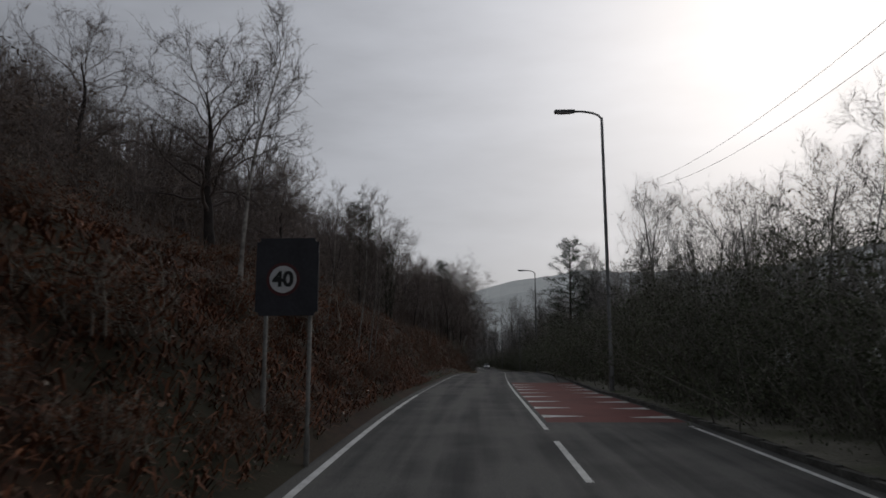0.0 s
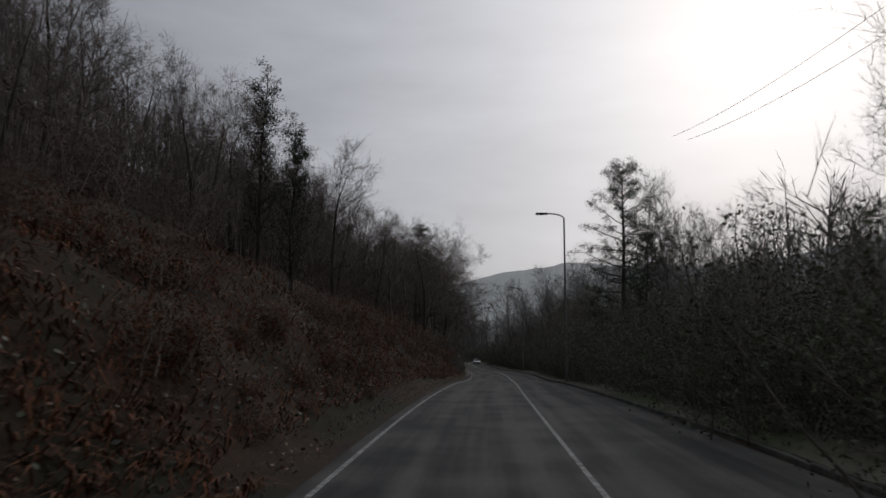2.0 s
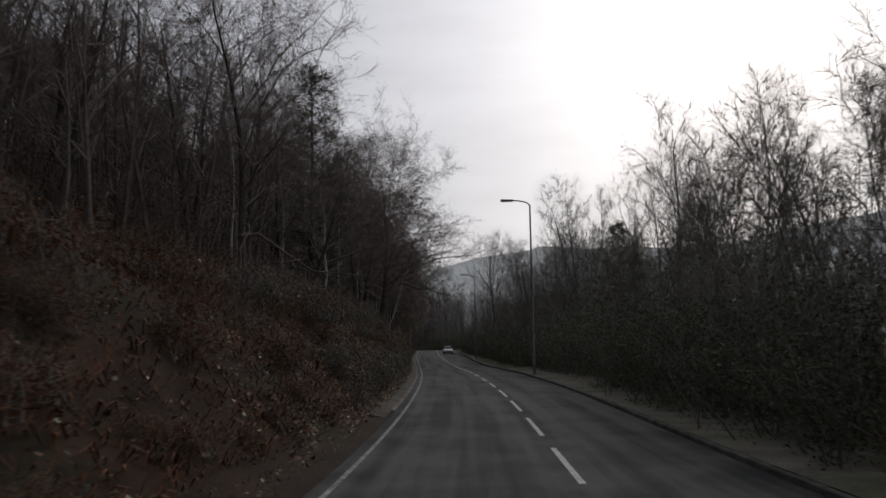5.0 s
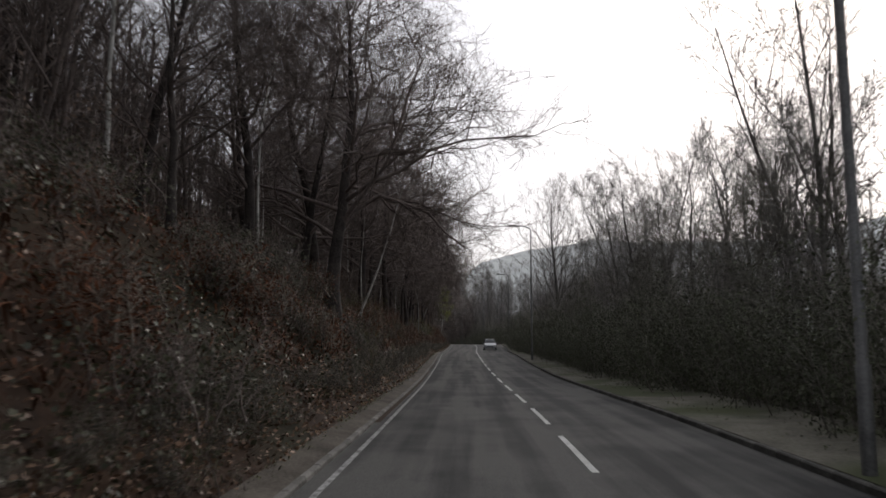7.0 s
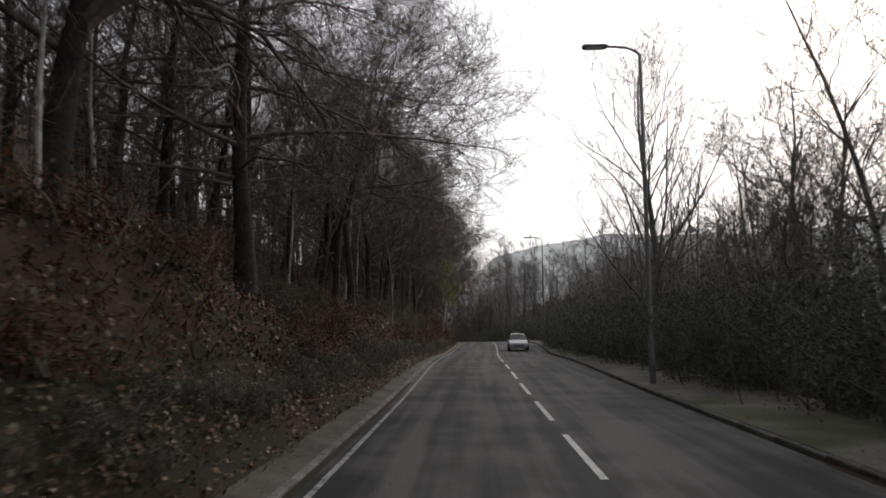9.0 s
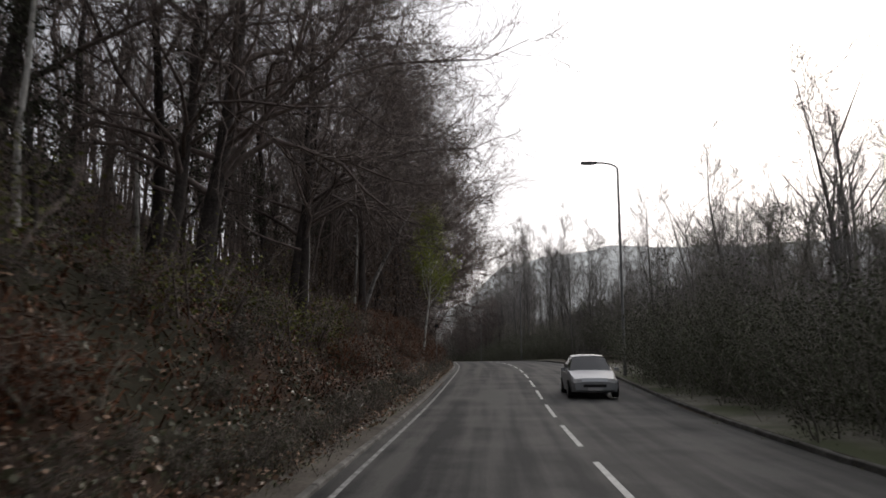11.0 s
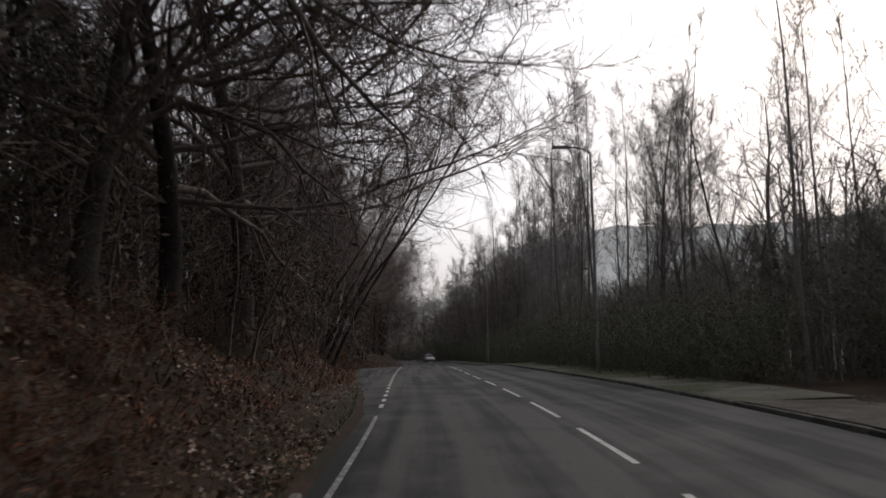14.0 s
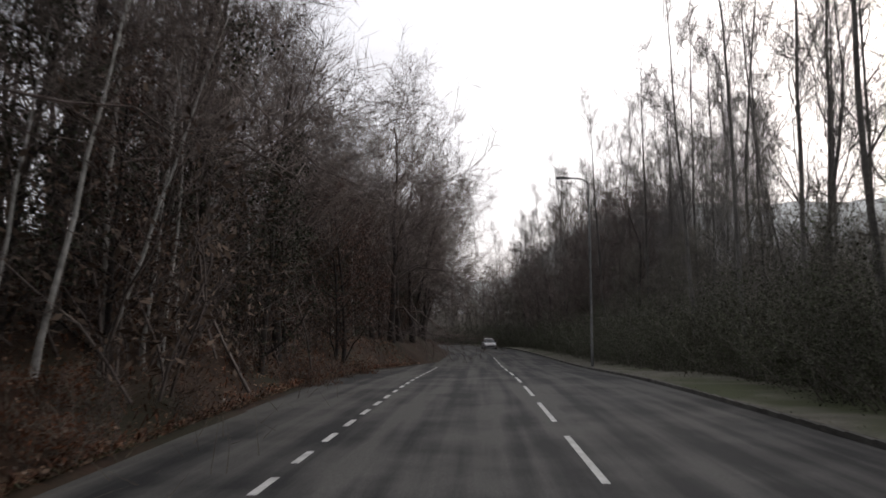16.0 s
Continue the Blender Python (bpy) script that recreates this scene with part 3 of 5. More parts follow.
def bush(seed, h, w, stems, leaves, leaf_mat=None, twig_mat=None, size=.075, ground=.04, half=.017, shoots_per=9):
    """A many-stemmed thicket: bent stems, fine twigs, and small leaves in loose clumps down to the ground."""
    rng = np.random.default_rng(seed)
    b, lf = Spray(), Spray()
    a = rng.uniform(0, 6.28, stems)
    o = np.stack([rng.normal(0, w * .24, stems), rng.normal(0, w * .32, stems), np.full(stems, -.25)], 1)
    ln = h * rng.uniform(.55, 1.0, stems)
    sp = paths(o, np.stack([np.cos(a) * .45, np.sin(a) * .45, np.ones(stems)], 1), ln, 5, .17, .02, rng)
    b.tubes(sp, np.tile(np.linspace(.022, .006, 6), (stems, 1)), 3)
    ix, x = shoots(sp, shoots_per, rng, ground)
    p, t = along(sp[ix], x)
    d = side_dirs(t, rng.uniform(.4, 1.2, len(ix)), rng.uniform(0, 6.28, len(ix)))
    q = p + d * (ln[ix] * rng.uniform(.1, .26, len(ix)))[:, None]
    b.cones(p, q, np.full(len(ix), .008))
    k = np.repeat(np.arange(len(ix)), 5)
    s = p[k] + (q - p)[k] * rng.uniform(.2, 1, (len(k), 1))
    dd = units((q - p)[k] + rng.normal(0, .25, (len(k), 3)) + np.array((0, 0, .08)))
    b.cones(s, s + dd * rng.uniform(.15, .5, (len(k), 1)), np.full(len(k), .0045))
    keep = rng.random(len(ix)) < 1.15 - .95 * (p[:, 2] / h).clip(0, 1) ** 2
    lf.leaves(*tufts((p + (q - p) * rng.uniform(.1, 1.15, (len(ix), 1)))[keep], leaves, .19, size, half, rng))
    return b.make("thicket", twig_mat or M_TWIG), lf.make("foliage", leaf_mat or M_HEDGELEAF)


def plant(kind, s, l, label, category, group, turn, size, sink=0.0, tilt=(0, 0)):
    """Stands a plant of two meshes at a place by the road."""
    name, (a, b) = kind
    p = ground_at(s, l, sink)
    m = Matrix.Translation(p) @ Euler((tilt[0], tilt[1], turn)).to_matrix().to_4x4() @ Matrix.Diagonal((size, size, size, 1))
    e = holder(name, m, label, category, group)
    part(a.name.split(".")[0], a, e)
    if b is not None:
        part(b.name.split(".")[0], b, e)
    return e


OAKS = [("oak_tree", bare_tree(10 + i, 14, .18, 24, .20, .50, 1.1, .04, 11, 9, wander=.17, one_side=.5, fat=1.3, twig_len=1.0, rounded=.5, trunk_end=.9)) for i in range(4)]
OVER = [("oak_tree", bare_tree(16 + i, 15, .27, 34, .22, .60, 1.25, .03, 15, 12, wander=.18, one_side=.5, fat=1.3, twig_len=1.0, rounded=.6, trunk_end=.9)) for i in range(2)]
LEANER = ("oak_tree", bare_tree(18, 13, .16, 28, .32, .68, 1.3, .03, 13, 12, wander=.18, one_side=.6, fat=1.25, twig_len=.95, rounded=.5, trunk_end=.9))
BACK_OAKS = [("oak_tree", bare_tree(20 + i, 13, .20, 20, .26, .40, 1.1, .06, 10, 8, wander=.16, fat=1.5, twig_len=.95, rounded=.7, trunk_end=.82)) for i in range(5)]
ROUND_OAK = ("oak_tree", bare_tree(28, 8.6, .24, 26, .28, .44, 1.15, .04, 11, 10, wander=.17, fat=1.2, twig_len=.6, trunk_end=.72, rounded=1.0))
FAR_OAKS = [("oak_tree", bare_tree(25 + i, 13, .20, 17, .26, .42, 1.1, .06, 8, 7, wander=.16, fat=2.0, twig_len=1.1, rounded=.9, trunk_end=.78)) for i in range(3)]
GREYOAKS = [("ash_tree", bare_tree(36 + i, 13, .16, 20, .22, .38, .85, .08, 9, 9, wander=.14, bark=M_GREYBARK, twig=M_GREYTWIG, fat=1.0, twig_len=.75, rounded=.6, trunk_end=.85)) for i in range(4)]
SLIM = [("ash_tree", bare_tree(30 + i, 13, .12, 17, .26, .30, .7, .10, 8, 9, wander=.13, bark=M_GREYBARK, twig=M_GREYTWIG, fat=1.0, twig_len=.7, rounded=.3, trunk_end=.9)) for i in range(5)]
POLES = [("young_ash_tree", bare_tree(40 + i, 15, .085, 15, .30, .19, .55, .11, 7, 8, wander=.09, bark=M_GREYBARK, twig=M_GREYTWIG, fat=1.0, twig_len=.7)) for i in range(5)]
BIRCH = [("birch_tree", bare_tree(50 + i, 10, .06, 14, .38, .25, .7, .05, 6, 6, wander=.12, bark=M_BIRCH, droop=.02, fat=1.1)) for i in range(3)]
OLDBIRCH = ("birch_tree", bare_tree(53, 10, .13, 18, .34, .30, .8, .05, 7, 7, wander=.14, bark=M_OLDBIRCH, fat=1.1))
FORKED = ("birch_tree", bare_tree(54, 10, .085, 11, .30, .34, .95, .03, 4, 2, wander=.2, bark=M_BIRCH, twig=M_BIRCH, trunk_end=.8, fine=0, fat=.9))
LARCH = ("larch_tree", bare_tree(60, 17, .22, 60, .18, .36, 1.5, .0, 11, 10, wander=.07, droop=.05, twig_len=.55, fat=1.2))
FAN = ("fan_shaped_tree", bare_tree(70, 19, .26, 36, .10, .52, .62, .08, 12, 9, wander=.09, bark=M_GREYBARK, twig=M_GREYTWIG, trunk_end=.85, fat=1.2))
STEMS = [("leaning_tree", bare_tree(55 + i, 12, .075, 13, .34, .26, .55, .06, 6, 7, wander=.09, fat=.95)) for i in range(2)]
YOUNG = ("birch_tree", bare_tree(78, 7.2, .07, 17, .30, .42, .55, .07, 7, 6, wander=.13, bark=M_SAPLING, twig_len=.45, fat=.95))
SAPLING = [("birch_sapling", bare_tree(75 + i, 7.5, .036, 16, .26, .42, .5, .07, 6, 5, wander=.14, bark=M_SAPLING, twig=M_TWIG, twig_len=.45, fat=.95)) for i in range(2)]
PINE = ("pine_tree", pine(80, 14.2, .22, 56, 8, 66, .25, .16))
SPRUCE = ("conifer_tree", pine(83, 12, .18, 60, 6, 55, .19, .1, .02))
HOLLY = [("holly_tree", leafy(90 + i, 6.5, .10, M_EVERGREEN, M_BARK, 5200, .085, .06, .32, 18)) for i in range(3)]
IVY = [("ivy_clad_tree", leafy(85 + i, 12, .16, M_IVY, M_BARK, 9500, .10, .10, .24, 30)) for i in range(2)]
RUSSET = [("beech_tree", leafy(97 + i, 8, .10, M_RUSSET, M_BARK, 4600, .085, .05, .34, 20)) for i in range(2)]
GREENTREE = ("young_leafing_tree", leafy(95, 8.6, .075, M_FRESH, M_BIRCH, 13000, .075, .36, .27, 26))
BUSHES = [("hedge_bush", bush(100 + i, 4.2, 2.8, 28, 30, twig_mat=M_HEDGETWIG)) for i in range(6)]
LOW_BUSHES = [("hedge_bush", bush(120 + i, 3.8, 2.6, 18, 18, twig_mat=M_HEDGETWIG)) for i in range(3)]
HAZEL = [("hazel_shrub", bare_tree(130 + i, 6.5, .045, 18, .06, .36, .55, .07, 6, 8, wander=.15, bark=M_GREYBARK, twig=M_HEDGETWIG, fat=.95, twig_len=.6, rounded=.4, trunk_end=.85)) for i in range(4)]
BRAMBLES = [("bramble_clump", bush(140 + i, 1.5, 2.0, 30, 13, M_BRAMBLE, M_TWIG, size=.062, ground=.02, half=.022, shoots_per=6)) for i in range(4)]
BRACKEN = [("bracken_clump", bush(145 + i, 1.25, 1.9, 34, 12, M_BRACKEN, M_PALESTEM, size=.13, ground=.02, half=.014, shoots_per=6)) for i in range(4)]
GREENBUSH = [("green_bush", bush(150 + i, 1.5, 1.8, 24, 14, M_MOSSY, M_TWIG, size=.055, ground=.03, half=.018, shoots_per=7)) for i in range(2)]
SCRUB = [("scrub_bush", bush(110 + i, 3.0, 2.4, 18, 12, M_DEADLEAF, size=.10, ground=.02, half=.018, shoots_per=8)) for i in range(4)]


def row(kinds, s0, s1, gap, l0, l1, label, category, group, lo=.8, hi=1.15, seed=0, sink=.1, face=False):
    """A loose row of plants; face turns their long limbs to the road."""
    rr = random.Random(seed)
    s = s0
    while s < s1:
        q = s + rr.uniform(-.3, .3) * gap
        turn = heading(q) + rr.uniform(-.5, .5) if face else rr.uniform(0, 6.28)
        plant(rr.choice(kinds), q, rr.uniform(l0, l1), label, category, group, turn, rr.uniform(lo, hi), sink)
        s += gap


# ---------------------------------------------------------------- the wooded bank on the left
OAK_L = "bare dark-barked oak standing on the wooded bank"
HILL_L = "bare grey-brown oak in the wood on the hillside"
row(BACK_OAKS, 30, 58, 4.2, -20, -16, HILL_L, "tree", "trees on the hillside", .38, .5, 1)
row(BACK_OAKS, 58, 112, 3.4, -20, -15.5, HILL_L, "tree", "trees on the hillside", .58, .78, 77)
row(FAR_OAKS, 56, 118, 6.5, -28, -22, HILL_L, "tree", "trees on the hillside", .65, .85, 2)
row(SCRUB, 12, 110, 2.6, -18, -14.5, "dark leafless scrub along the edge of the hillside wood", "bush", "scrub on the hillside", .9, 1.5, 4)
row(OAKS, 108, 146, 6.5, -10, -8, OAK_L, "tree", "roadside wood", .62, .82, 5, face=True)
row(OAKS, 197, 252, 8.5, -9, -7.5, OAK_L, "tree", "roadside wood", .95, 1.1, 15, face=True)
row(BACK_OAKS, 106, 148, 4.5, -17, -12, OAK_L, "tree", "roadside wood", .8, 1.0, 6)
row(BACK_OAKS, 148, 300, 8.0, -18, -12, OAK_L, "tree", "roadside wood", .95, 1.2, 7)
row(BACK_OAKS, 166, 204, 6.5, -17, -12.5, OAK_L, "tree", "roadside wood", 1.1, 1.3, 80)
row(BIRCH, 118, 262, 10, -12, -7.5, "slender white-barked birch among the roadside trees", "tree", "birches in the wood", .9, 1.2, 8)
row(SCRUB, 108, 360, 4.2, -13, -9.5, "dark leafless scrub under the trees", "bush", "scrub in the wood", .8, 1.3, 9)
row(HOLLY, 196, 400, 8.0, -14, -9.5, "dark evergreen holly under the bare trees", "tree", "evergreens in the wood", .8, 1.3, 10)
row(BIRCH, 294, 400, 4.5, -12, -9, "slender white-barked birch leaning over the lay-by", "tree", "birches in the wood", 1.0, 1.4, 11)
row(OAKS, 304, 420, 8, -11, -9.0, OAK_L, "tree", "roadside wood", .9, 1.1, 12, face=True)
row(BACK_OAKS, 296, 400, 6, -18, -13, OAK_L, "tree", "roadside wood", .95, 1.2, 52)
row(HOLLY, 262, 318, 5.5, -12, -9.5, "dark evergreen holly under the bare trees", "tree", "evergreens in the wood", 1.0, 1.5, 53)
row(SCRUB, 236, 318, 3.2, -12, -8.4, "dark leafless scrub under the trees", "bush", "scrub in the wood", 1.5, 2.2, 57)
row(HOLLY, 318, 420, 13, -9.8, -8.0, "dark evergreen holly at the edge of the lay-by", "tree", "evergreens in the wood", .8, 1.2, 13)
row(RUSSET, 300, 420, 9, -11, -8.4, "beech holding withered russet leaves at the edge of the lay-by", "tree", "beeches by the lay-by", .7, 1.1, 81)
row(BRAMBLES, 106, 150, .9, -9.0, -5.4, "low bramble clump with dark glossy leaves on the bank", "bramble", "brambles on the bank", .55, 1.0, 40, .1)
row(BRAMBLES, 150, 228, 2.2, -9.0, -5.4, "low bramble clump with dark glossy leaves on the bank", "bramble", "brambles on the bank", .4, .75, 78, .1)
row(BRAMBLES, 108, 262, .85, -5.5, -5.0, "low bramble with dark glossy leaves at the bank's foot", "bramble", "brambles on the bank", .25, .45, 75, .08)
row(BRACKEN, 4, 40, 1.2, -6.2, -4.75, "clump of rust-brown dead bracken at the bank's foot", "bracken", "bracken on the bank", .28, .55, 79, .08)
row(BRACKEN, 40, 108, 1.9, -6.0, -5.2, "clump of rust-brown dead bracken at the bank's foot", "bracken", "bracken on the bank", .28, .5, 76, .08)
row(BRACKEN, 110, 228, 2.6, -9.5, -5.8, "clump of rust-brown dead bracken on the bank", "bracken", "bracken on the bank", .6, 1.0, 70, .1)
row(BRACKEN, 226, 264, .62, -7.6, -5.6, "clump of rust-brown dead bracken on the bank", "bracken", "bracken on the bank", .45, .75, 71, .1)
row(BRACKEN, 264, 330, 2.4, -11, -7.2, "clump of rust-brown dead bracken on the bank", "bracken", "bracken on the bank", .5, .9, 72, .1)
row(BRACKEN, 2, 110, 1.3, -11, -5.9, "clump of rust-brown dead bracken on the bank", "bracken", "bracken on the bank", .5, 1.05, 73, .1)
row(SCRUB, 0, 108, 2.0, -13, -6.2, "low tangle of dead bracken and bramble on the bank", "bush", "brambles on the bank", .28, .55, 41, .1)
row(SCRUB, 264, 330, 2.0, -10, -7.4, "low tangle of dead bramble on the bank", "bush", "brambles on the bank", .28, .5, 42, .1)
row(FAR_OAKS, 372, 470, 5, -20, -9, OAK_L, "tree", "roadside wood", .95, 1.2, 43)
row(BACK_OAKS, 196, 262, 7.5, -11.5, -8.5, OAK_L, "tree", "roadside wood", .95, 1.15, 56)
# green bushes low on the bank
for s, l, z in ((150.5, -5.7, .5), (153.5, -6.2, .7), (162, -7.4, .8), (186, -8.0, 1.0), (204, -7.2, 1.0), (209, -7.2, 1.1), (215, -7.2, 1.2), (219, -7.0, 1.2)):
    plant(GREENBUSH[int(s) % 2], s, l, "yellow-green leafing bush on the bank", "bush", "green bushes on the bank", s, z, .1)
# trees that stand out
plant(OVER[0], 151.3, -6.9, "large oak with a thick dark trunk close to the road", "tree", "roadside wood", heading(151), 1.15)
plant(OVER[1], 160.5, -9.6, OAK_L, "tree", "roadside wood", heading(160), 1.15)
plant(OVER[0], 171.4, -8.3, "large oak with a thick dark trunk close to the road", "tree", "roadside wood", heading(168) + .4, 1.05)
plant(LARCH, 178.6, -7.4, "tall larch with drooping bare branches", "tree", "roadside wood", 0, 1.15)
plant(LARCH, 184.5, -9.5, "tall larch with drooping bare branches", "tree", "roadside wood", 4, .95)
for s, l, z in ((181, -11, 1.1), (186.5, -11.5, 1.1), (194.5, -10, 1.0), (199.5, -9.5, 1.0), (301, -9.6, 1.1), (307, -9.8, 1.05), (313, -9.4, 1.1), (319, -9.6, 1.0), (283, -11, 1.1), (286.5, -9.6, .95), (289, -12, 1.2), (293, -10.5, 1.05), (298, -10.5, 1.1)):
    plant(BACK_OAKS[int(s) % 4], s, l, OAK_L, "tree", "roadside wood", s, z)
plant(LARCH, 172.5, -12.5, "tall larch with drooping bare branches", "tree", "roadside wood", 2, 1.05)
plant(LEANER, 189.6, -7.2, "slim dark oak leaning towards the road", "tree", "roadside wood", heading(188), .95, 0, (0, .14))
plant(LEANER, 191.6, -6.9, "slim dark oak with level limbs over the road", "tree", "roadside wood", heading(190) + .5, 1.1, 0, (0, .05))
plant(BIRCH[1], 159.8, -7.0, "crooked pale-barked birch leaning towards the road", "tree", "birches in the wood", heading(160), 1.0, 0, (0, .35))
plant(YOUNG, 20.1, -7.45, "leafless young birch with a dark stem on the bank", "tree", "saplings on the bank", 0, 1.0, 0, (0, .12))
for s, l, z in ((27.2, -5.55, .74), (27.4, -5.2, .76), (29.2, -5.3, .6), (26.0, -6.4, .62), (30.5, -6.1, .5)):
    plant(SAPLING[int(s * 10) % 2], s, l, "leafless birch sapling with pale stem on the bank", "tree", "saplings on the bank", heading(s), z, 0, (0, .10))
plant(ROUND_OAK, 28, -11.2, "round-headed bare oak on the open hillside", "tree", "trees on the hillside", 1, 1.0)
plant(ROUND_OAK, 32, -19, "round-headed bare oak on the open hillside", "tree", "trees on the hillside", 2, .95)
plant(ROUND_OAK, 37.5, -16.5, "round-headed bare oak on the open hillside", "tree", "trees on the hillside", 5, .8)
plant(ROUND_OAK, 43, -13.3, "round-headed bare oak on the open hillside", "tree", "trees on the hillside", 4, .86)
for s, l, z in ((143, -11, 1.0), (147, -9, 1.1), (155, -9, 1.15), (158, -12, 1.2)):
    plant(BACK_OAKS[int(s) % 4], s, l, OAK_L, "tree", "roadside wood", s, z)
plant(FORKED, 127, -9, "white-barked birch with forked white branches on the bank", "tree", "birches in the wood", 1, 1.0, 0, (0, .1))
plant(BACK_OAKS[0], 91, -14, "taller oak standing above the hillside wood", "tree", "trees on the hillside", 2, .98)
plant(BACK_OAKS[3], 96.5, -15, "taller oak standing above the hillside wood", "tree", "trees on the hillside", 5, .85)
for s, l, z, k in ((67.3, -10.5, .62, 0), (74, -14.5, .9, 1), (86, -16, .95, 1), (80, -17, .85, 0)):
    plant(IVY[k], s, l, "ivy-clad tree at the edge of the hillside wood", "tree", "ivy-clad trees", s, z)
plant(SPRUCE, 131, -10.3, "dark conifer above the bare wood", "tree", "", 1, 1.25)
row(RUSSET, 322, 358, 5.5, -9.4, -7.8, "beech holding withered russet leaves at the edge of the lay-by", "tree", "beeches by the lay-by", .8, 1.2, 60)
row(OAKS, 346, 430, 7, -8.2, -6.6, OAK_L, "tree", "roadside wood", 1.15, 1.4, 61, face=True)
for s, l, z, t in ((304.6, -8.5, .95, .22), (306.4, -8.4, .85, .34), (308.5, -8.6, .9, .12), (309.6, -8.7, .9, .10), (304.0, -8.9, .7, .15)):
    plant(BIRCH[int(s * 10) % 3], s, l, "slender white-barked birch leaning over the lay-by", "tree", "birches in the wood", heading(s), z, 0, (0, t))
plant(GREENTREE, 239.6, -5.75, "slender pale-stemmed tree in fresh yellow-green leaf", "tree", "", 0, 1.0, 0, (0, .06))
plant(BIRCH[1], 203, -6.4, "slender white-barked birch on the bank", "tree", "birches in the wood", 2, .8, 0, (0, .05))
plant(OLDBIRCH, 236.6, -8.7, "birch leaning towards the road with patchy white bark", "tree", "birches in the wood", heading(229), 1.0, 0, (0, .42))
plant(OVER[0], 262.5, -8.2, "oak leaning far out over the road", "tree", "roadside wood", heading(261), 1.0, 0, (0, .16))
plant(OVER[1], 270.5, -8.2, "oak leaning far out over the road", "tree", "roadside wood", heading(263) - .2, .95, 0, (0, .12))
for s, l, z in ((247, -8.2, 1.1), (255, -8.6, 1.2), (266.5, -7.8, .8), (277, -8.2, 1.2), (214, -8.2, .95), (224, -8.8, .95)):
    plant(OVER[int(s) % 2], s, l, "oak with long level limbs reaching over the road", "tree", "roadside wood", heading(s) + .1, z)
for s, l, z, t in ((288.5, -6.9, 1.2, .42), (289.2, -7.3, 1.25, .5), (289.6, -6.8, 1.15, .36), (290.3, -7.5, 1.1, .45), (296, -9, 1.3, .4), (300, -9.5, 1.2, .3)):
    plant(STEMS[int(s * 10) % 2], s, l, "thin dark-stemmed tree leaning steeply to the road", "tree", "leaning stems", heading(s), z, 0, (0, t))

# ---------------------------------------------------------------- hedge and trees on the right
HEDGE_L = "dense twiggy hedge bush with sparse green leaves beside the verge"
row(BUSHES, -4, 118, 1.9, 5.3, 6.3, HEDGE_L, "bush", "hedge along the verge", 1.02, 1.24, 20)
row(HAZEL, 86, 128, 1.8, 5.6, 7.6, "tall leafless hazel in the hedge", "shrub", "hazels in the hedge", .95, 1.25, 36)
row(BUSHES, 118, 234, 2.1, 6.4, 7.2, HEDGE_L, "bush", "hedge along the verge", 1.0, 1.3, 27)
row(HAZEL, -2, 86, 2.6, 7.2, 9.0, "tall leafless hazel in the hedge", "shrub", "hazels in the hedge", .72, .95, 21)
row(HAZEL, 128, 186, 2.6, 7.6, 9.4, "tall leafless hazel in the hedge", "shrub", "hazels in the hedge", .85, 1.2, 51)
row(HAZEL, 186, 230, 2.4, 7.6, 9.6, "tall leafless hazel in the hedge", "shrub", "hazels in the hedge", .75, 1.0, 55)
row(HAZEL, 230, 250, 2.8, 8.5, 10.5, "tall leafless hazel in the hedge", "shrub", "hazels in the hedge", .5, .7, 83)
row(HAZEL, 252, 292, 1.3, 13.2, 18, "tall leafless hazel in the hedge", "shrub", "hazels in the hedge", .95, 1.2, 64)
row(LOW_BUSHES, 234, 250, 2.2, 8.0, 9.5, HEDGE_L, "bush", "hedge along the verge", .55, .8, 84)
row(LOW_BUSHES, 250, 284, 2.0, 13.5, 16.5, HEDGE_L, "bush", "hedge along the verge", 1.5, 2.1, 28)
row(BUSHES, 280, 400, 2.2, 7.8, 8.8, HEDGE_L, "bush", "hedge along the verge", 1.0, 1.3, 22)
row(HAZEL, 284, 308, 2.7, 9.0, 11.0, "tall leafless hazel in the hedge", "shrub", "hazels in the hedge", .62, .85, 29)
row(HAZEL, 286, 346, 1.5, 13, 18, "tall leafless hazel in the hedge", "shrub", "hazels in the hedge", .95, 1.2, 82)
row(HAZEL, 308, 400, 2.4, 9.0, 11.0, "tall leafless hazel in the hedge", "shrub", "hazels in the hedge", .9, 1.25, 69)
ASH_L = "slim grey leafless tree rising behind the hedge"
row(SLIM, 8, 60, 3.8, 9, 13, ASH_L, "tree", "trees behind the hedge", .55, .78, 23)
row(SLIM, 60, 72, 2.6, 9, 13, ASH_L, "tree", "trees behind the hedge", .5, .66, 58)
row(SLIM, 72, 84, 2.4, 9.5, 13, ASH_L, "tree", "trees behind the hedge", .65, .85, 62)
row(GREYOAKS, 187, 197, 2.8, 9.5, 13, ASH_L, "tree", "trees behind the hedge", .7, .95, 63)
row(SLIM, 84, 128, 3.0, 8.5, 13, ASH_L, "tree", "trees behind the hedge", .8, 1.1, 33)
row(GREYOAKS, 150, 186, 3.6, 9.5, 13, "broad grey leafless tree behind the hedge", "tree", "trees behind the hedge", .85, 1.1, 65)
row(GREYOAKS, 214, 262, 3.8, 11, 16, "broad grey leafless tree behind the hedge", "tree", "trees behind the hedge", .7, .92, 66)
row(SLIM, 128, 186, 3.6, 9, 14, ASH_L, "tree", "trees behind the hedge", .95, 1.3, 24)
row(SLIM, 214, 250, 3.4, 9, 14, ASH_L, "tree", "trees behind the hedge", .72, .98, 54)
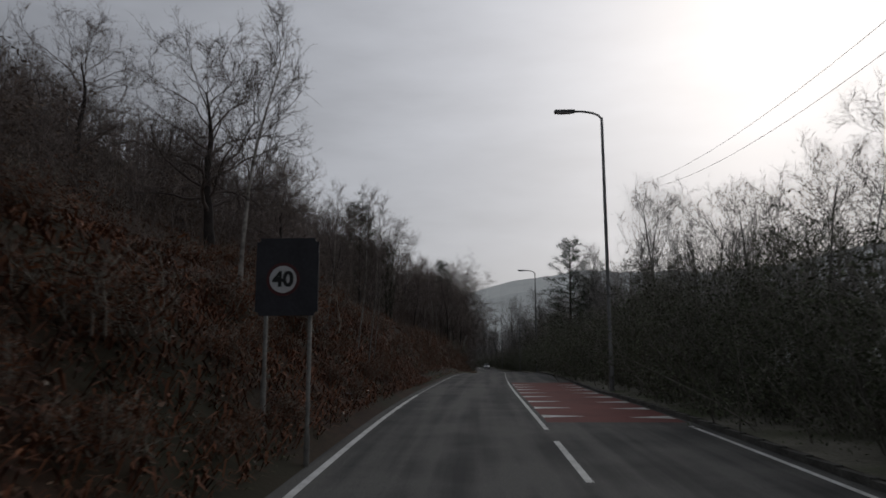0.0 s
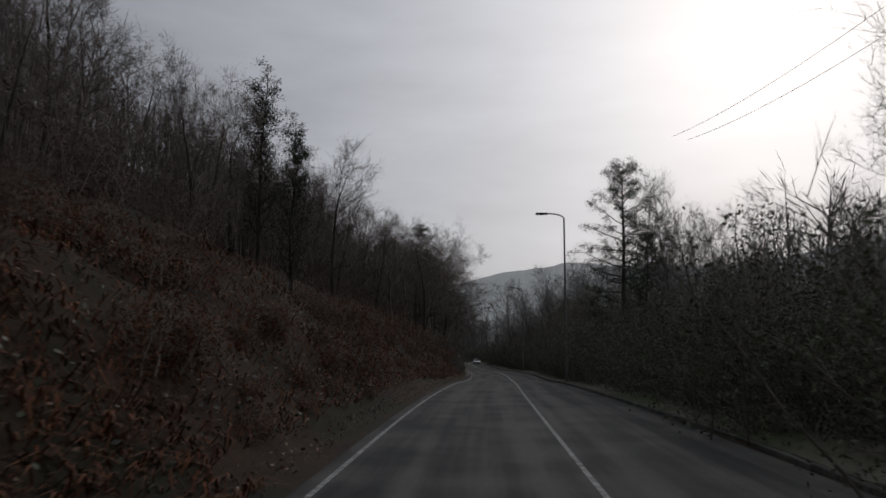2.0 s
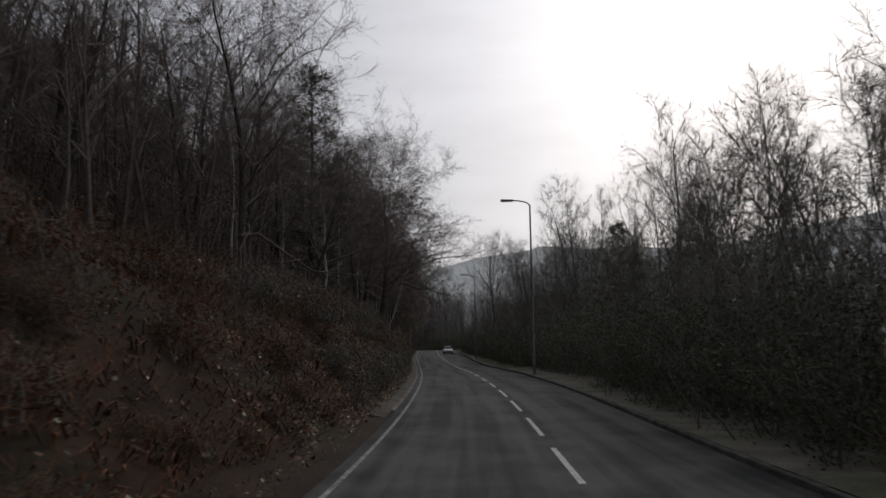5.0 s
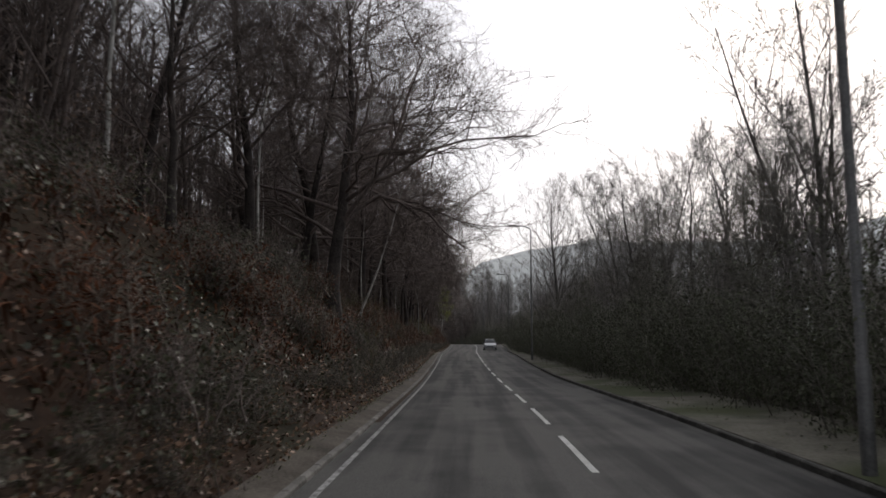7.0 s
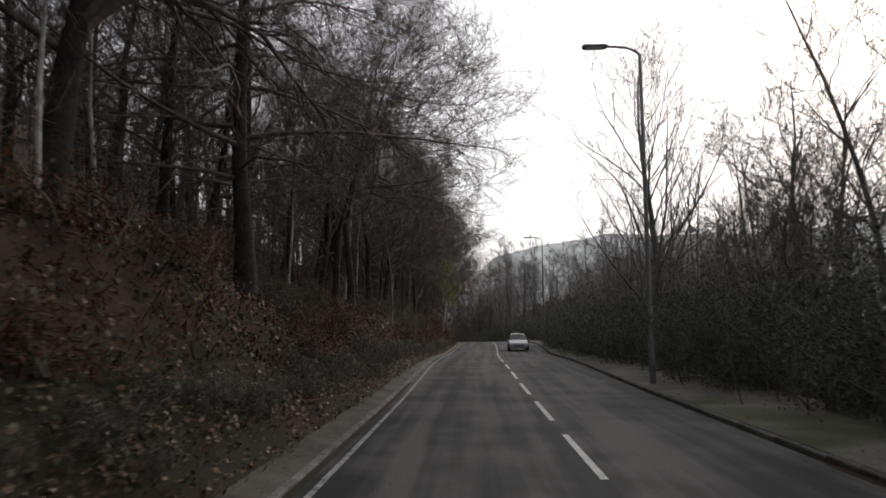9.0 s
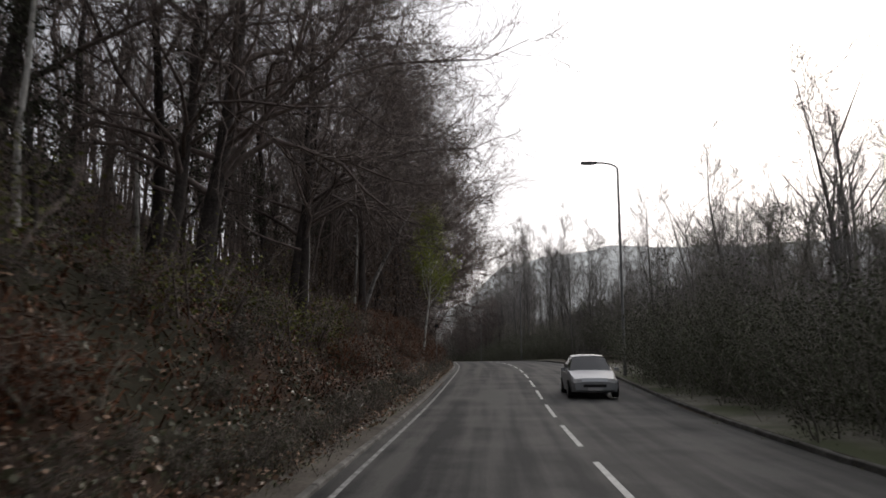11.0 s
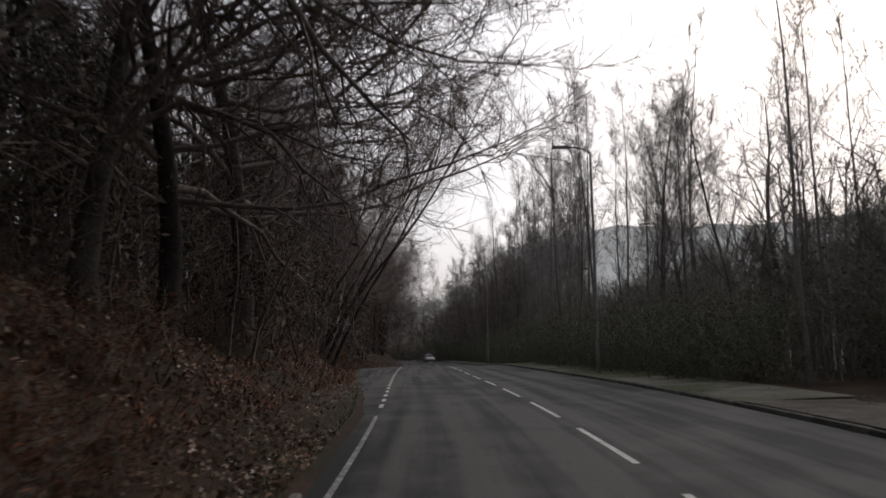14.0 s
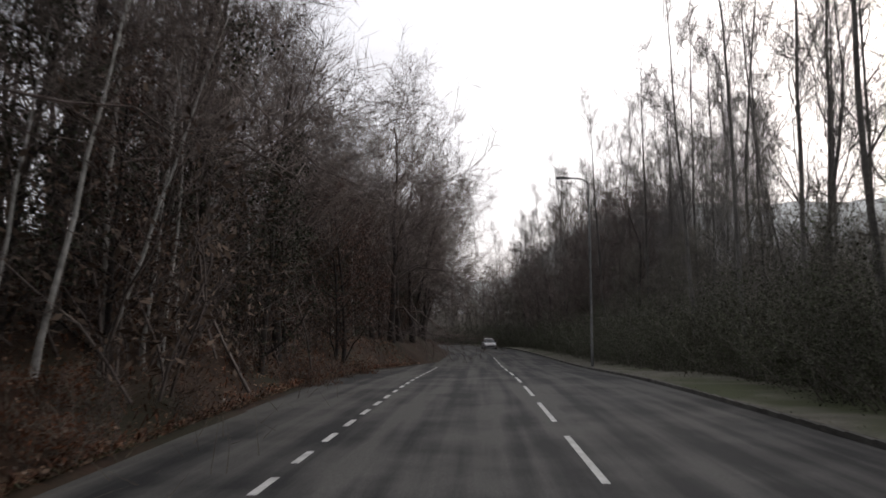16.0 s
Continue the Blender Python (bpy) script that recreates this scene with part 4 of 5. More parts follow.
row(SLIM, 250, 284, 4.5, 14, 20, ASH_L, "tree", "trees behind the hedge", .75, .98, 34)
row(POLES, 280, 304, 2.4, 9.5, 14.5, ASH_L, "tree", "trees behind the hedge", .85, 1.15, 59)
row(POLES, 304, 420, 1.9, 8.0, 13.5, ASH_L, "tree", "trees behind the hedge", 1.08, 1.38, 25)
row(POLES, 338, 414, 1.5, 13.5, 19, ASH_L, "tree", "trees behind the hedge", .9, 1.25, 74)
row(SLIM, 290, 420, 6, 10, 16, ASH_L, "tree", "trees behind the hedge", 1.0, 1.25, 26)
row(HAZEL, 400, 480, 3.6, 6.2, 7.6, "tall leafless hazel in the hedge", "shrub", "hazels in the hedge", 1.1, 1.5, 44)
row(FAR_OAKS, 352, 480, 6, 9, 18, "bare oak behind the hedge", "tree", "trees behind the hedge", 1.1, 1.4, 45)
row(BACK_OAKS, 344, 424, 3.8, 7.8, 12, "bare oak behind the hedge", "tree", "trees behind the hedge", .75, 1.0, 85)
row(FAR_OAKS, 400, 480, 9, 19, 32, "bare oak behind the hedge", "tree", "trees behind the hedge", 1.2, 1.5, 46)
plant(PINE, 82.7, 6.9, "tall dark green pine rising out of the hedge", "tree", "", 0, 1.0)
plant(PINE, 88, 9.5, "tall dark green pine rising out of the hedge", "tree", "", 2, .75)
for s, l, z, k in ((53, 9.6, .95, 0), (47, 9.4, .98, 1), (291, 15.5, 1.28, 2), (284.5, 16.5, 1.1, 0), (300, 13.5, 1.25, 1), (277, 16.2, .8, 2)):
    plant(GREYOAKS[k], s, l, "tall wide-branched grey leafless tree behind the hedge", "tree", "trees behind the hedge", s, z)
plant(POLES[1], 294, 12, ASH_L, "tree", "trees behind the hedge", 0, 1.2)
row(GREYOAKS, 17, 46, 3.2, 9.0, 11, "broad grey leafless tree behind the hedge", "tree", "trees behind the hedge", .56, .72, 67)
row(BUSHES, 401, 446, 2.4, 6.6, 7.6, HEDGE_L, "bush", "hedge along the verge", 1.0, 1.3, 68)
plant(PINE, 134.5, 9.2, "dark green pine standing behind the hedge", "tree", "", 1, .68)
plant(SLIM[2], 93, 9.0, "tall wide-branched grey leafless tree behind the hedge", "tree", "trees behind the hedge", 0, 1.15)
plant(FAN, 200.3, 8.5, "fan-shaped bare tree with many upright limbs", "tree", "", 0, 1.0)


# ---------------------------------------------------------------- street lamps
def street_lamp(s, l, h=10.95, lean=0.0):
    p = ground_at(s, l)
    base = at(s, l)
    m = Matrix.Translation(p) @ Euler((0, lean, heading(s))).to_matrix().to_4x4()
    top = h - (p.z - base.z)
    e = holder("street_lamp", m, "tall grey steel street lamp with a single bent arm", "street lamp", "street lamps")
    k = Mesh(); k.tube([(0, 0, -.3), (0, 0, 1.5), (0, 0, 1.52), (0, 0, top * .6), (0, 0, top)], [.095, .095, .075, .068, .055], 10)
    part("column", k.make("column", M_STEEL, True), e)
    k = Mesh(); k.tube([(0, 0, top - .05), (-.12, 0, top + .10), (-.4, 0, top + .22), (-.8, 0, top + .28), (-1.15, 0, top + .29)], [.045] * 5, 8)
    part("arm", k.make("arm", M_STEEL, True), e)
    bm = bmesh.new()
    bmesh.ops.create_cube(bm, size=1)
    for v in bm.verts:
        t = v.co.x + .5
        v.co = Vector((-1.05 - .85 * (1 - t), v.co.y * (.30 if t > .5 else .24), top + .29 + v.co.z * (.10 if t > .5 else .14)))
    bmesh.ops.bevel(bm, geom=bm.edges[:], offset=.035, segments=2, affect='EDGES')
    me = bpy.data.meshes.new("lamp_head"); bm.to_mesh(me); bm.free(); me.materials.append(M_LAMPHEAD)
    part("lamp_head", me, e, "grey elongated lamp head")
    k = Mesh(); k.box((-1.5, 0, top + .225), .55, .2, .03)
    part("lens", k.make("lens", M_PAINT), e)


for s, l in ((30.5, 3.62), (83.0, 3.3), (133.1, 3.45), (183.8, 4.05), (236.1, 4.9), (291.3, 5.8), (336.7, 5.1)):
    street_lamp(s, l)


# ---------------------------------------------------------------- far hill
ridge = table([-50, -15, -8, -4.5, -3.6, 0, 5, 10, 14, 20, 25, 33, 60], [1.5, 1.8, 2.2, 3.6, 5.6, 6.5, 7.3, 7.1, 6.9, 7.1, 8.0, 9.2, 9.0])


def far_hill():
    v, f = [], []
    n = 240
    for i in range(n + 1):
        az = radians(-50 + 110 * i / n)
        el = math.tan(radians(ridge(math.degrees(az))))
        el += .004 * noise.noise((i * .15, 3, 1)) + .003 * noise.noise((i * .55, 5, 1)) + .0015 * noise.noise((i * 2.3, 9, 1))
        for dist, k in ((3000, -.02), (3300, .35), (3700, .75), (4200, 1.0), (4600, .9)):
            v.append((dist * math.sin(az), dist * math.cos(az), 3 + el * 4200 * k))
    for i in range(n):
        for j in range(4):
            o = i * 5 + j
            f.append((o, o + 1, o + 6, o + 5))
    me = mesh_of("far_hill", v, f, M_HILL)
    thing("far_hill", me, "long wooded hillside across the valley with haze painted in", "hill", kind="structure")


far_hill()


# ---------------------------------------------------------------- stuff that covers the ground
def far_wood(name, label, spots, seed, mat_twig, sprays=84):
    """Woods too deep to count: stems, bent limbs and domed heads of fine twigs, in one mesh."""
    rng = np.random.default_rng(seed)
    m = Spray()
    P, H = [], []
    for s0, s1, l0, l1, count, h0, h1 in spots:
        for _ in range(count):
            P.append(tuple(ground_at(rng.uniform(s0, s1), rng.uniform(l0, l1), .3)))
            H.append(rng.uniform(h0, h1))
    P, H = np.array(P), np.array(H)
    n = len(P)
    stem = paths(P, np.tile((0, 0, 1.0), (n, 1)) + rng.normal(0, .06, (n, 3)), H * .78, 3, .06, .05, rng)
    m.tubes(stem, (.011 * H)[:, None] * np.array((1, .8, .55, .25)), 3)
    ix, w = shoots(stem, 7, rng, .32)
    q, t = along(stem[ix], w)
    d = side_dirs(t, rng.uniform(.35, 1.1, len(ix)), rng.uniform(0, 6.28, len(ix)))
    ln = H[ix] * rng.uniform(.16, .32, len(ix))
    limb = paths(q, d, ln, 2, .15, .12, rng)
    m.cones(limb[:, 0], limb[:, 2], .0045 * H[ix])
    k, w = shoots(limb, sprays // 7, rng, .25)
    a, t = along(limb[k], w)
    d = side_dirs(t, rng.uniform(.2, 1.1, len(k)), rng.uniform(0, 6.28, len(k))) + np.array((0, 0, .15))
    z = (H[ix][k] * rng.uniform(.04, .11, len(k)))[:, None]
    m.leaves(a, d * z, units(np.cross(d, rng.normal(0, 1, (len(k), 3)))) * rng.uniform(.009, .019, (len(k), 1)))
    thing(name, m.make(name, mat_twig), label, "woodland", kind="stuff")


far_wood("hillside_wood", "dense bare woodland climbing the hillside", [(128, 172, -40, -13, 230, 9.5, 14), (14, 56, -25, -14.5, 150, 2.5, 4.5), (56, 124, -25, -14.5, 220, 5, 8.5), (10, 112, -20, -14, 160, 2.5, 4.5), (500, 545, -45, -7, 100, 15, 21), (500, 545, 7, 45, 100, 15, 21), (532, 560, -12, 12, 50, 15, 21), (-10, 60, -60, -24, 170, 3, 5), (60, 130, -60, -22, 260, 7, 11), (-30, 60, -95, -60, 80, 4, 6), (60, 130, -95, -60, 110, 8, 12), (120, 300, -100, -60, 200, 9, 13), (106, 285, -60, -24, 420, 9, 14), (104, 150, -26, -11, 180, 7.5, 11.5), (150, 226, -34, -13, 210, 6, 11), (226, 290, -26, -10, 170, 9, 15), (255, 320, -20, -9.5, 160, 5, 9), (285, 460, -30, -11, 360, 9, 15), (420, 532, -40, -8.5, 260, 6, 14), (420, 525, -18, -7.5, 160, 2.5, 4.5), (505, 530, -30, 30, 100, 3, 6)], 5, M_TWIG)
far_wood("valley_wood", "dense bare woodland on the valley floor behind the hedge", [(-10, 250, 9.5, 15, 330, 3.5, 6), (280, 420, 10, 15, 200, 4, 7), (248, 290, 14, 24, 300, 5, 7.5), (-10, 55, 11, 30, 110, 5, 8), (55, 110, 10, 26, 200, 6, 11), (90, 250, 10, 28, 420, 7, 13), (250, 300, 14, 40, 220, 9, 14), (284, 330, 13, 30, 230, 6, 9), (484, 502, -25, 25, 100, 3, 6), (385, 490, 8, 15, 300, 3, 6.5), (115, 150, 9.5, 20, 100, 5, 9), (306, 336, 14, 26, 70, 5, 8), (298, 352, 17, 36, 230, 7, 10.5), (336, 400, 12, 26, 290, 7, 12), (400, 520, 8, 45, 300, 11, 17)], 6, M_GREYTWIG)


def strewn(spots, rng, power, clear=.25):
    """Places on the ground, thicker towards the first offset; off the tarmac."""
    out = []
    for s0, s1, l0, l1, count in spots:
        for _ in range(count):
            s = rng.uniform(s0, s1)
            l = l0 + (l1 - l0) * rng.random() ** power
            if l < 0:
                l = min(l, -lane_left(s) - tarmac_left(s) - clear)
            out.append(tuple(ground_at(s, l, .02)))
    return np.array(out)


def fronds(name, label, spots, seed, material, length, width, category):
    """Arched dead fronds and blades strewn over the ground, each with small side leaflets."""
    rng = np.random.default_rng(seed)
    m = Spray()
    p = strewn(spots, rng, 1.3)
    n = len(p)
    a = rng.uniform(0, 6.28, n)
    d = np.stack([np.cos(a), np.sin(a), np.zeros(n)], 1)
    ln = length * rng.uniform(.4, 1.35, n)[:, None]
    rise = rng.uniform(.5, 1.25, (n, 1))
    pts = np.stack([p + d * ln * u * .8 + np.array((0, 0, 1.0)) * ln * z * rise for u, z in ((0, 0), (.45, .42), (1.05, .3))], 1)
    side = np.stack([-d[:, 1], d[:, 0], np.zeros(n)], 1) * (width * rng.uniform(.5, 1.4, n))[:, None]
    m.ribbons(pts, np.stack([side * .5, side, side * .1], 1))
    thing(name, m.make(name, material), label, category, kind="stuff")


def litter(name, label, spots, seed, material, size, category, up=.25, lift=.05):
    rng = np.random.default_rng(seed)
    m = Spray()
    p = strewn(spots, rng, 1.35)
    n = len(p)
    p[:, 2] += .03 + rng.exponential(lift, n)
    d = units(rng.normal(0, 1, (n, 3)) * (1, 1, up) + np.array((0, 0, up * .6)))
    z = size * rng.uniform(.5, 1.5, (n, 1))
    m.leaves(p, d * z, units(np.cross(d, rng.normal(0, .6, (n, 3)) + np.array((0, 0, .5)))) * z * .36)
    thing(name, m.make(name, material), label, category, kind="stuff")


fronds("bracken", "rust-brown dead bracken covering the bank", [(-4, 44, -4.35, -7.5, 15000), (-4, 112, -5.1, -11, 30000), (0, 112, -9, -19, 18000), (225, 300, -5.7, -9, 9000), (298, 345, -6, -12, 5000), (112, 225, -5.6, -10, 22000)], 7, M_BRACKEN, .46, .016, "bracken")
fronds("dead_grass", "pale withered grass along the verges", [(-4, 112, -4.2, -5.6, 3000), (112, 330, -4.4, -5.4, 12000), (-5, 250, 3.8, 6.0, 12000), (250, 380, 5.0, 8.0, 7000)], 8, M_GRASS, .24, .010, "grass")
litter("fallen_leaves", "fallen brown leaves lying over the bank", [(100, 270, -4.9, -11, 84000), (104, 270, -4.5, -5.4, 16000), (262, 345, -5.2, -12, 26000), (0, 110, -4.4, -12, 9000)], 9, M_LITTER, .075, "leaves")
litter("bramble_leaves", "dark green bramble leaves on the bank", [(112, 230, -4.9, -8.5, 26000), (30, 112, -5, -14, 6000)], 10, M_BRAMBLE, .08, "brambles", .7, .16)


def dead_stems(seed):
    rng = np.random.default_rng(seed)
    m = Mesh()
    for s0, s1, l0, l1, count in ((0, 112, -5, -15, 700), (112, 330, -4.8, -10, 1100)):
        for _ in range(count):
            p = np.array(ground_at(rng.uniform(s0, s1), rng.uniform(l1, l0), .05))
            d = unit(rng.normal(0, 1, 3) + np.array((0, 0, .9)))
            m.cone(p, p + d * rng.uniform(.3, 1.3), rng.normal(0, .1, 3), .008)
    thing("dead_stems", m.make("dead_stems", M_PALESTEM), "pale dead stems and twigs sticking out of the bank", "twigs", kind="stuff")


dead_stems(11)


# ---------------------------------------------------------------- road signs
M_BOARD = surface("dark_sign_board", (.018, .018, .022), (.035, .035, .042), 2, .6, 20, .05)
M_WHITE = surface("white_sign_sheet", (.40, .40, .40), (.52, .52, .52), 3, .5, 30, .03)
# white sheet with the shade on the small sign painted into its colour
M_SHADEDFACE = surface("dirty_sign_sheet", (.06, .06, .055), (.16, .155, .145), 6, .7, 30, .03)
M_REDRING = surface("red_sign_ring", (.05, .012, .012), (.075, .018, .018), 3, .5, 30, .03)
M_BLACK = surface("black_lettering", (.01, .01, .01), (.02, .02, .02), 3, .6, 30, 0)
M_POST = surface("grey_sign_post", (.10, .095, .085), (.24, .23, .21), 2, .6, 20, .1, metal=.3)


def disc(r, y, n=32, inner=0.0, thick=.006):
    """A flat disc or ring facing -y."""
    m = Mesh()
    if inner:
        for rr, yy in ((r, y), (inner, y), (inner, y - thick), (r, y - thick)):
            m.v += [(rr * math.cos(a), yy, rr * math.sin(a)) for a in np.arange(n) * 2 * math.pi / n]
        for b in range(4):
            for k in range(n):
                j = (k + 1) % n
                o, p = b * n, ((b + 1) % 4) * n
                m.f.append((o + k, o + j, p + j, p + k))
    else:
        for yy in (y, y - thick):
            m.v += [(r * math.cos(a), yy, r * math.sin(a)) for a in np.arange(n) * 2 * math.pi / n]
        m.f.append(tuple(range(n)))
        m.f.append(tuple(range(2 * n - 1, n - 1, -1)))
        for k in range(n):
            j = (k + 1) % n
            m.f.append((k, n + k, n + j, j))
    return m


def digits(size):
    cu = bpy.data.curves.new("number", 'FONT')
    cu.body, cu.size, cu.align_x, cu.align_y, cu.extrude, cu.offset = "40", size, 'CENTER', 'CENTER', .003, .012
    tmp = bpy.data.objects.new("number", cu)
    scene.collection.objects.link(tmp)
    me = bpy.data.meshes.new_from_object(tmp.evaluated_get(bpy.context.evaluated_depsgraph_get()))
    bpy.data.objects.remove(tmp)
    me.name = "number"
    me.transform(Matrix.Rotation(radians(90), 4, 'X'))
    me.materials.clear()
    me.materials.append(M_BLACK)
    return me


def roundel(parent, x, z, r, y, face=None):
    """A 40 limit sign face."""
    d = part("sign_face", disc(r, y).make("sign_face", face or M_WHITE), parent, "round white face")
    d.location = (x, 0, z)
    g = part("ring", disc(r * 1.22, y - .001, 32, r * .985).make("ring", M_REDRING), parent, "dark red ring")
    g.location = (x, 0, z)
    t = part("number", digits(r * 1.5), parent, "black number 40")
    t.location = (x, y - .012, z - r * .03)


def board_sign():
    """Limit sign on a dark board over two posts."""
    s, l = 13.1, -4.40
    base = at(s, l)
    e = holder("speed_limit_sign", Matrix.Translation(base) @ Matrix.Rotation(heading(s), 4, 'Z'), "round 40 limit sign on a dark board on two thin posts", "road sign")
    bm = bmesh.new()
    bmesh.ops.create_cube(bm, size=1, matrix=Matrix.Translation((0, 0, 2.86)) @ Matrix.Diagonal((.98, .03, 1.21, 1)))
    bmesh.ops.bevel(bm, geom=[q for q in bm.edges if abs(q.verts[0].co.y - q.verts[1].co.y) > .02], offset=.06, segments=3, affect='EDGES')
    me = bpy.data.meshes.new("board"); bm.to_mesh(me); bm.free(); me.materials.append(M_BOARD)
    part("board", me, e)
    for x, foot in ((-0.33, 1.25), (0.36, .45)):
        k = Mesh(); k.tube([(x, .06, -.3), (x, .06, foot), (x, .06, foot + .03), (x, .06, 2.86)], [.044, .044, .033, .033], 12)
        part("post", k.make("post", M_POST, True), e)
    roundel(e, -0.06, 2.817, 0.215, -.018)


def post_sign():
    """Small limit sign, seen dark by shade put into its face colour, on a single post."""
    s, l = 241.5, -5.1
    base = at(s, l)
    e = holder("speed_limit_sign", Matrix.Translation(base) @ Matrix.Rotation(heading(s) + .15, 4, 'Z'), "small round 40 repeater sign on one pale post", "road sign")
    k = Mesh(); k.tube([(0, .05, -.3), (0, .05, 2.95)], [.024, .024], 10)
    part("post", k.make("post", M_POST, True), e)
    roundel(e, 0, 2.78, .115, -.0, M_SHADEDFACE)


board_sign()
post_sign()


# ---------------------------------------------------------------- barrier, wires, litter
def barrier():
    s = 267.3
    e = holder("wooden_fence", Matrix.Translation(ground_at(s, 7.6)) @ Matrix.Rotation(heading(s) - .05, 4, 'Z'), "low weathered post-and-rail fence across a pull-in", "fence")
    for i in range(5):
        k = Mesh(); k.box((i * 1.7, 0, .5), .1, .1, 1.25)
        part("post", k.make("post", M_GREYBARK), e)
    for z, m in ((.45, M_PALESTEM), (.72, M_GREYBARK), (.98, M_GREYBARK)):
        k = Mesh(); k.box((3.4, -.07, z), 7.2, .035, .09)
        part("rail", k.make("rail", m), e)


barrier()
for s0, s1 in ((-40, 254), (274, 430)):
    me = strip("verge", s0, s1, lambda s: kerb_right(s) + .14, lambda s: kerb_right(s) + 3.0, .112, 1.0, M_VERGE, False, 5, .09)
    thing("verge", me, "worn grey-green turf verge behind the kerb", "verge", kind="structure")
me = strip("dirt_strip", 108, 264, lambda s: -lane_left(s) - tarmac_left(s) - .62, lambda s: -lane_left(s) - tarmac_left(s) - .12, .13, 1.0, M_GRIT, False, 4, -.09)
thing("dirt_strip", me, "pale gritty dirt strip behind the kerb", "dirt", kind="structure")
footway = strip("gravel_apron", 254, 274, lambda s: kerb_right(s) + .14, lambda s: kerb_right(s) + 3.2, .135, 1.0, M_GRIT, False, 4)
thing("gravel_apron", footway, "pale gravel apron beside the kerb", "gravel", kind="structure")


def wire(a, b, sag):
    pts = [Vector(a).lerp(Vector(b), u) - Vector((0, 0, sag * 4 * u * (1 - u))) for u in np.linspace(0, 1, 17)]
    k = Mesh(); k.tube(pts, [.028] * 17, 4, False)
    thing("overhead_wire", k.make("overhead_wire", M_BLACK), "thin dark overhead wire crossing the sky", "wire", "overhead wires")


wire(at(60, 31.5, 28.5), at(150, 30, 38), 2.0)
wire(at(60, 31.5, 26.0), at(150, 32.5, 37.5), 2.0)


def scrap(s, l, w, d, h, turn):
    rng = np.random.default_rng(int(s * 10))
    m = Mesh()
    n = 7
    for i in range(n):
        for j in range(4):
            m.v.append(((i / (n - 1) - .5) * w + rng.normal(0, .01), (j / 3 - .5) * d + rng.normal(0, .01), h * (.3 + .7 * rng.random())))
    for i in range(n - 1):
        for j in range(3):
            o = i * 4 + j
            m.f.append((o, o + 4, o + 5, o + 1))
    ob = thing("paper_scrap", m.make("paper_scrap", M_WHITE), "crumpled white scrap of litter on the verge", "litter", "litter",
               m=Matrix.Translation(ground_at(s, l, -.02)) @ Matrix.Rotation(turn, 4, 'Z'))
    return ob


for s, l, w, d, h, t in ((20.3, -4.7, .24, .1, .07, .3), (157.4, -4.3, .14, .1, .08, 1), (283.5, -4.95, .5, .2, .1, .2), (283.2, -5.2, .2, .12, .08, .9), (292.5, -6.05, .16, .12, .08, .4), (63.3, -5.2, .2, .08, .06, .5)):
    scrap(s, l, w, d, h, t)
k = Mesh(); k.tube([(0, 0, -.1), (0, 0, .16), (0, 0, .18)], [.04, .04, .03], 8)
thing("marker_post", k.make("marker_post", M_WHITE), "short white marker post beside the lay-by", "post", m=Matrix.Translation(ground_at(291.5, -6.1)))


# ---------------------------------------------------------------- kerbs
def kerb_piece(length, w, h, material):
    bm = bmesh.new()
    bmesh.ops.create_cube(bm, size=1, matrix=Matrix.Translation((0, 0, h / 2 - .1)) @ Matrix.Diagonal((w, length - .012, h + .2, 1)))
    bmesh.ops.bevel(bm, geom=[e for e in bm.edges if e.verts[0].co.z > 0 and e.verts[1].co.z > 0], offset=.02, segments=1, affect='EDGES')
    me = bpy.data.meshes.new("kerb_stone"); bm.to_mesh(me); bm.free(); me.materials.append(material)
    return me


def kerb_line(name, label, s0, s1, off, h, material):
    e = holder(name, Matrix.Identity(4), label, "kerb", kind="structure")
    me = kerb_piece(.915, .125, h, material)
    rr = random.Random(s0)
    s = s0
    while s < s1:
        o = part("kerb_stone", me, e)
        p, q = at(s, off(s)), at(s + .915, off(s + .915))
        yaw = math.atan2(-(q.x - p.x), q.y - p.y)
        o.matrix_world = Matrix.Translation((p + q) / 2 + Vector((0, 0, rr.uniform(-.008, .008)))) @ Euler((math.atan2(q.z - p.z, .915), 0, yaw + rr.uniform(-.006, .006))).to_matrix().to_4x4()
        s += .915


kerb_line("kerb_left", "worn pale concrete kerb at the foot of the bank", 110, 264, lambda s: -lane_left(s) - tarmac_left(s) - .065, .07, M_KERB)
kerb_line("kerb_right", "dark weathered concrete kerb along the verge", 30, 300, lambda s: kerb_right(s) + .07, .11, M_DARKKERB)


def kerb_rest():
    m = Mesh()
    for s0, s1 in ((-40, 30), (300.4, 420)):
        s = s0
        while s < s1:
            p = at(s, kerb_right(s) + .07)
            m.box((0, 0, .0), .125, .9, .22, Matrix.Translation(p) @ Matrix.Rotation(heading(s), 4, 'Z'))
            s += .915
    thing("kerb_run", m.make("kerb_run", M_DARKKERB), "dark weathered concrete kerb along the verge", "kerb", kind="stuff")


kerb_rest()


# ---------------------------------------------------------------- cars
M_CARPAINT = surface("silver_car_paint", (.30, .31, .32), (.36, .37, .38), 1, .3, 40, 0, metal=.5, spec=.5)
M_GLASS = surface("dark_car_glass", (.01, .012, .013), (.02, .022, .024), 1, .08, 9, 0, spec=.6)
M_TYRE = surface("tyre_rubber", (.012, .012, .012), (.022, .022, .022), 4, .9, 30, .2)
M_RIM = surface("alloy_rim", (.25, .25, .25), (.4, .4, .4), 4, .4, 30, 0, metal=.7)
M_LAMP = surface("headlamp_glass", (.6, .6, .6), (.8, .8, .8), 4, .1, 30, 0, spec=.6)


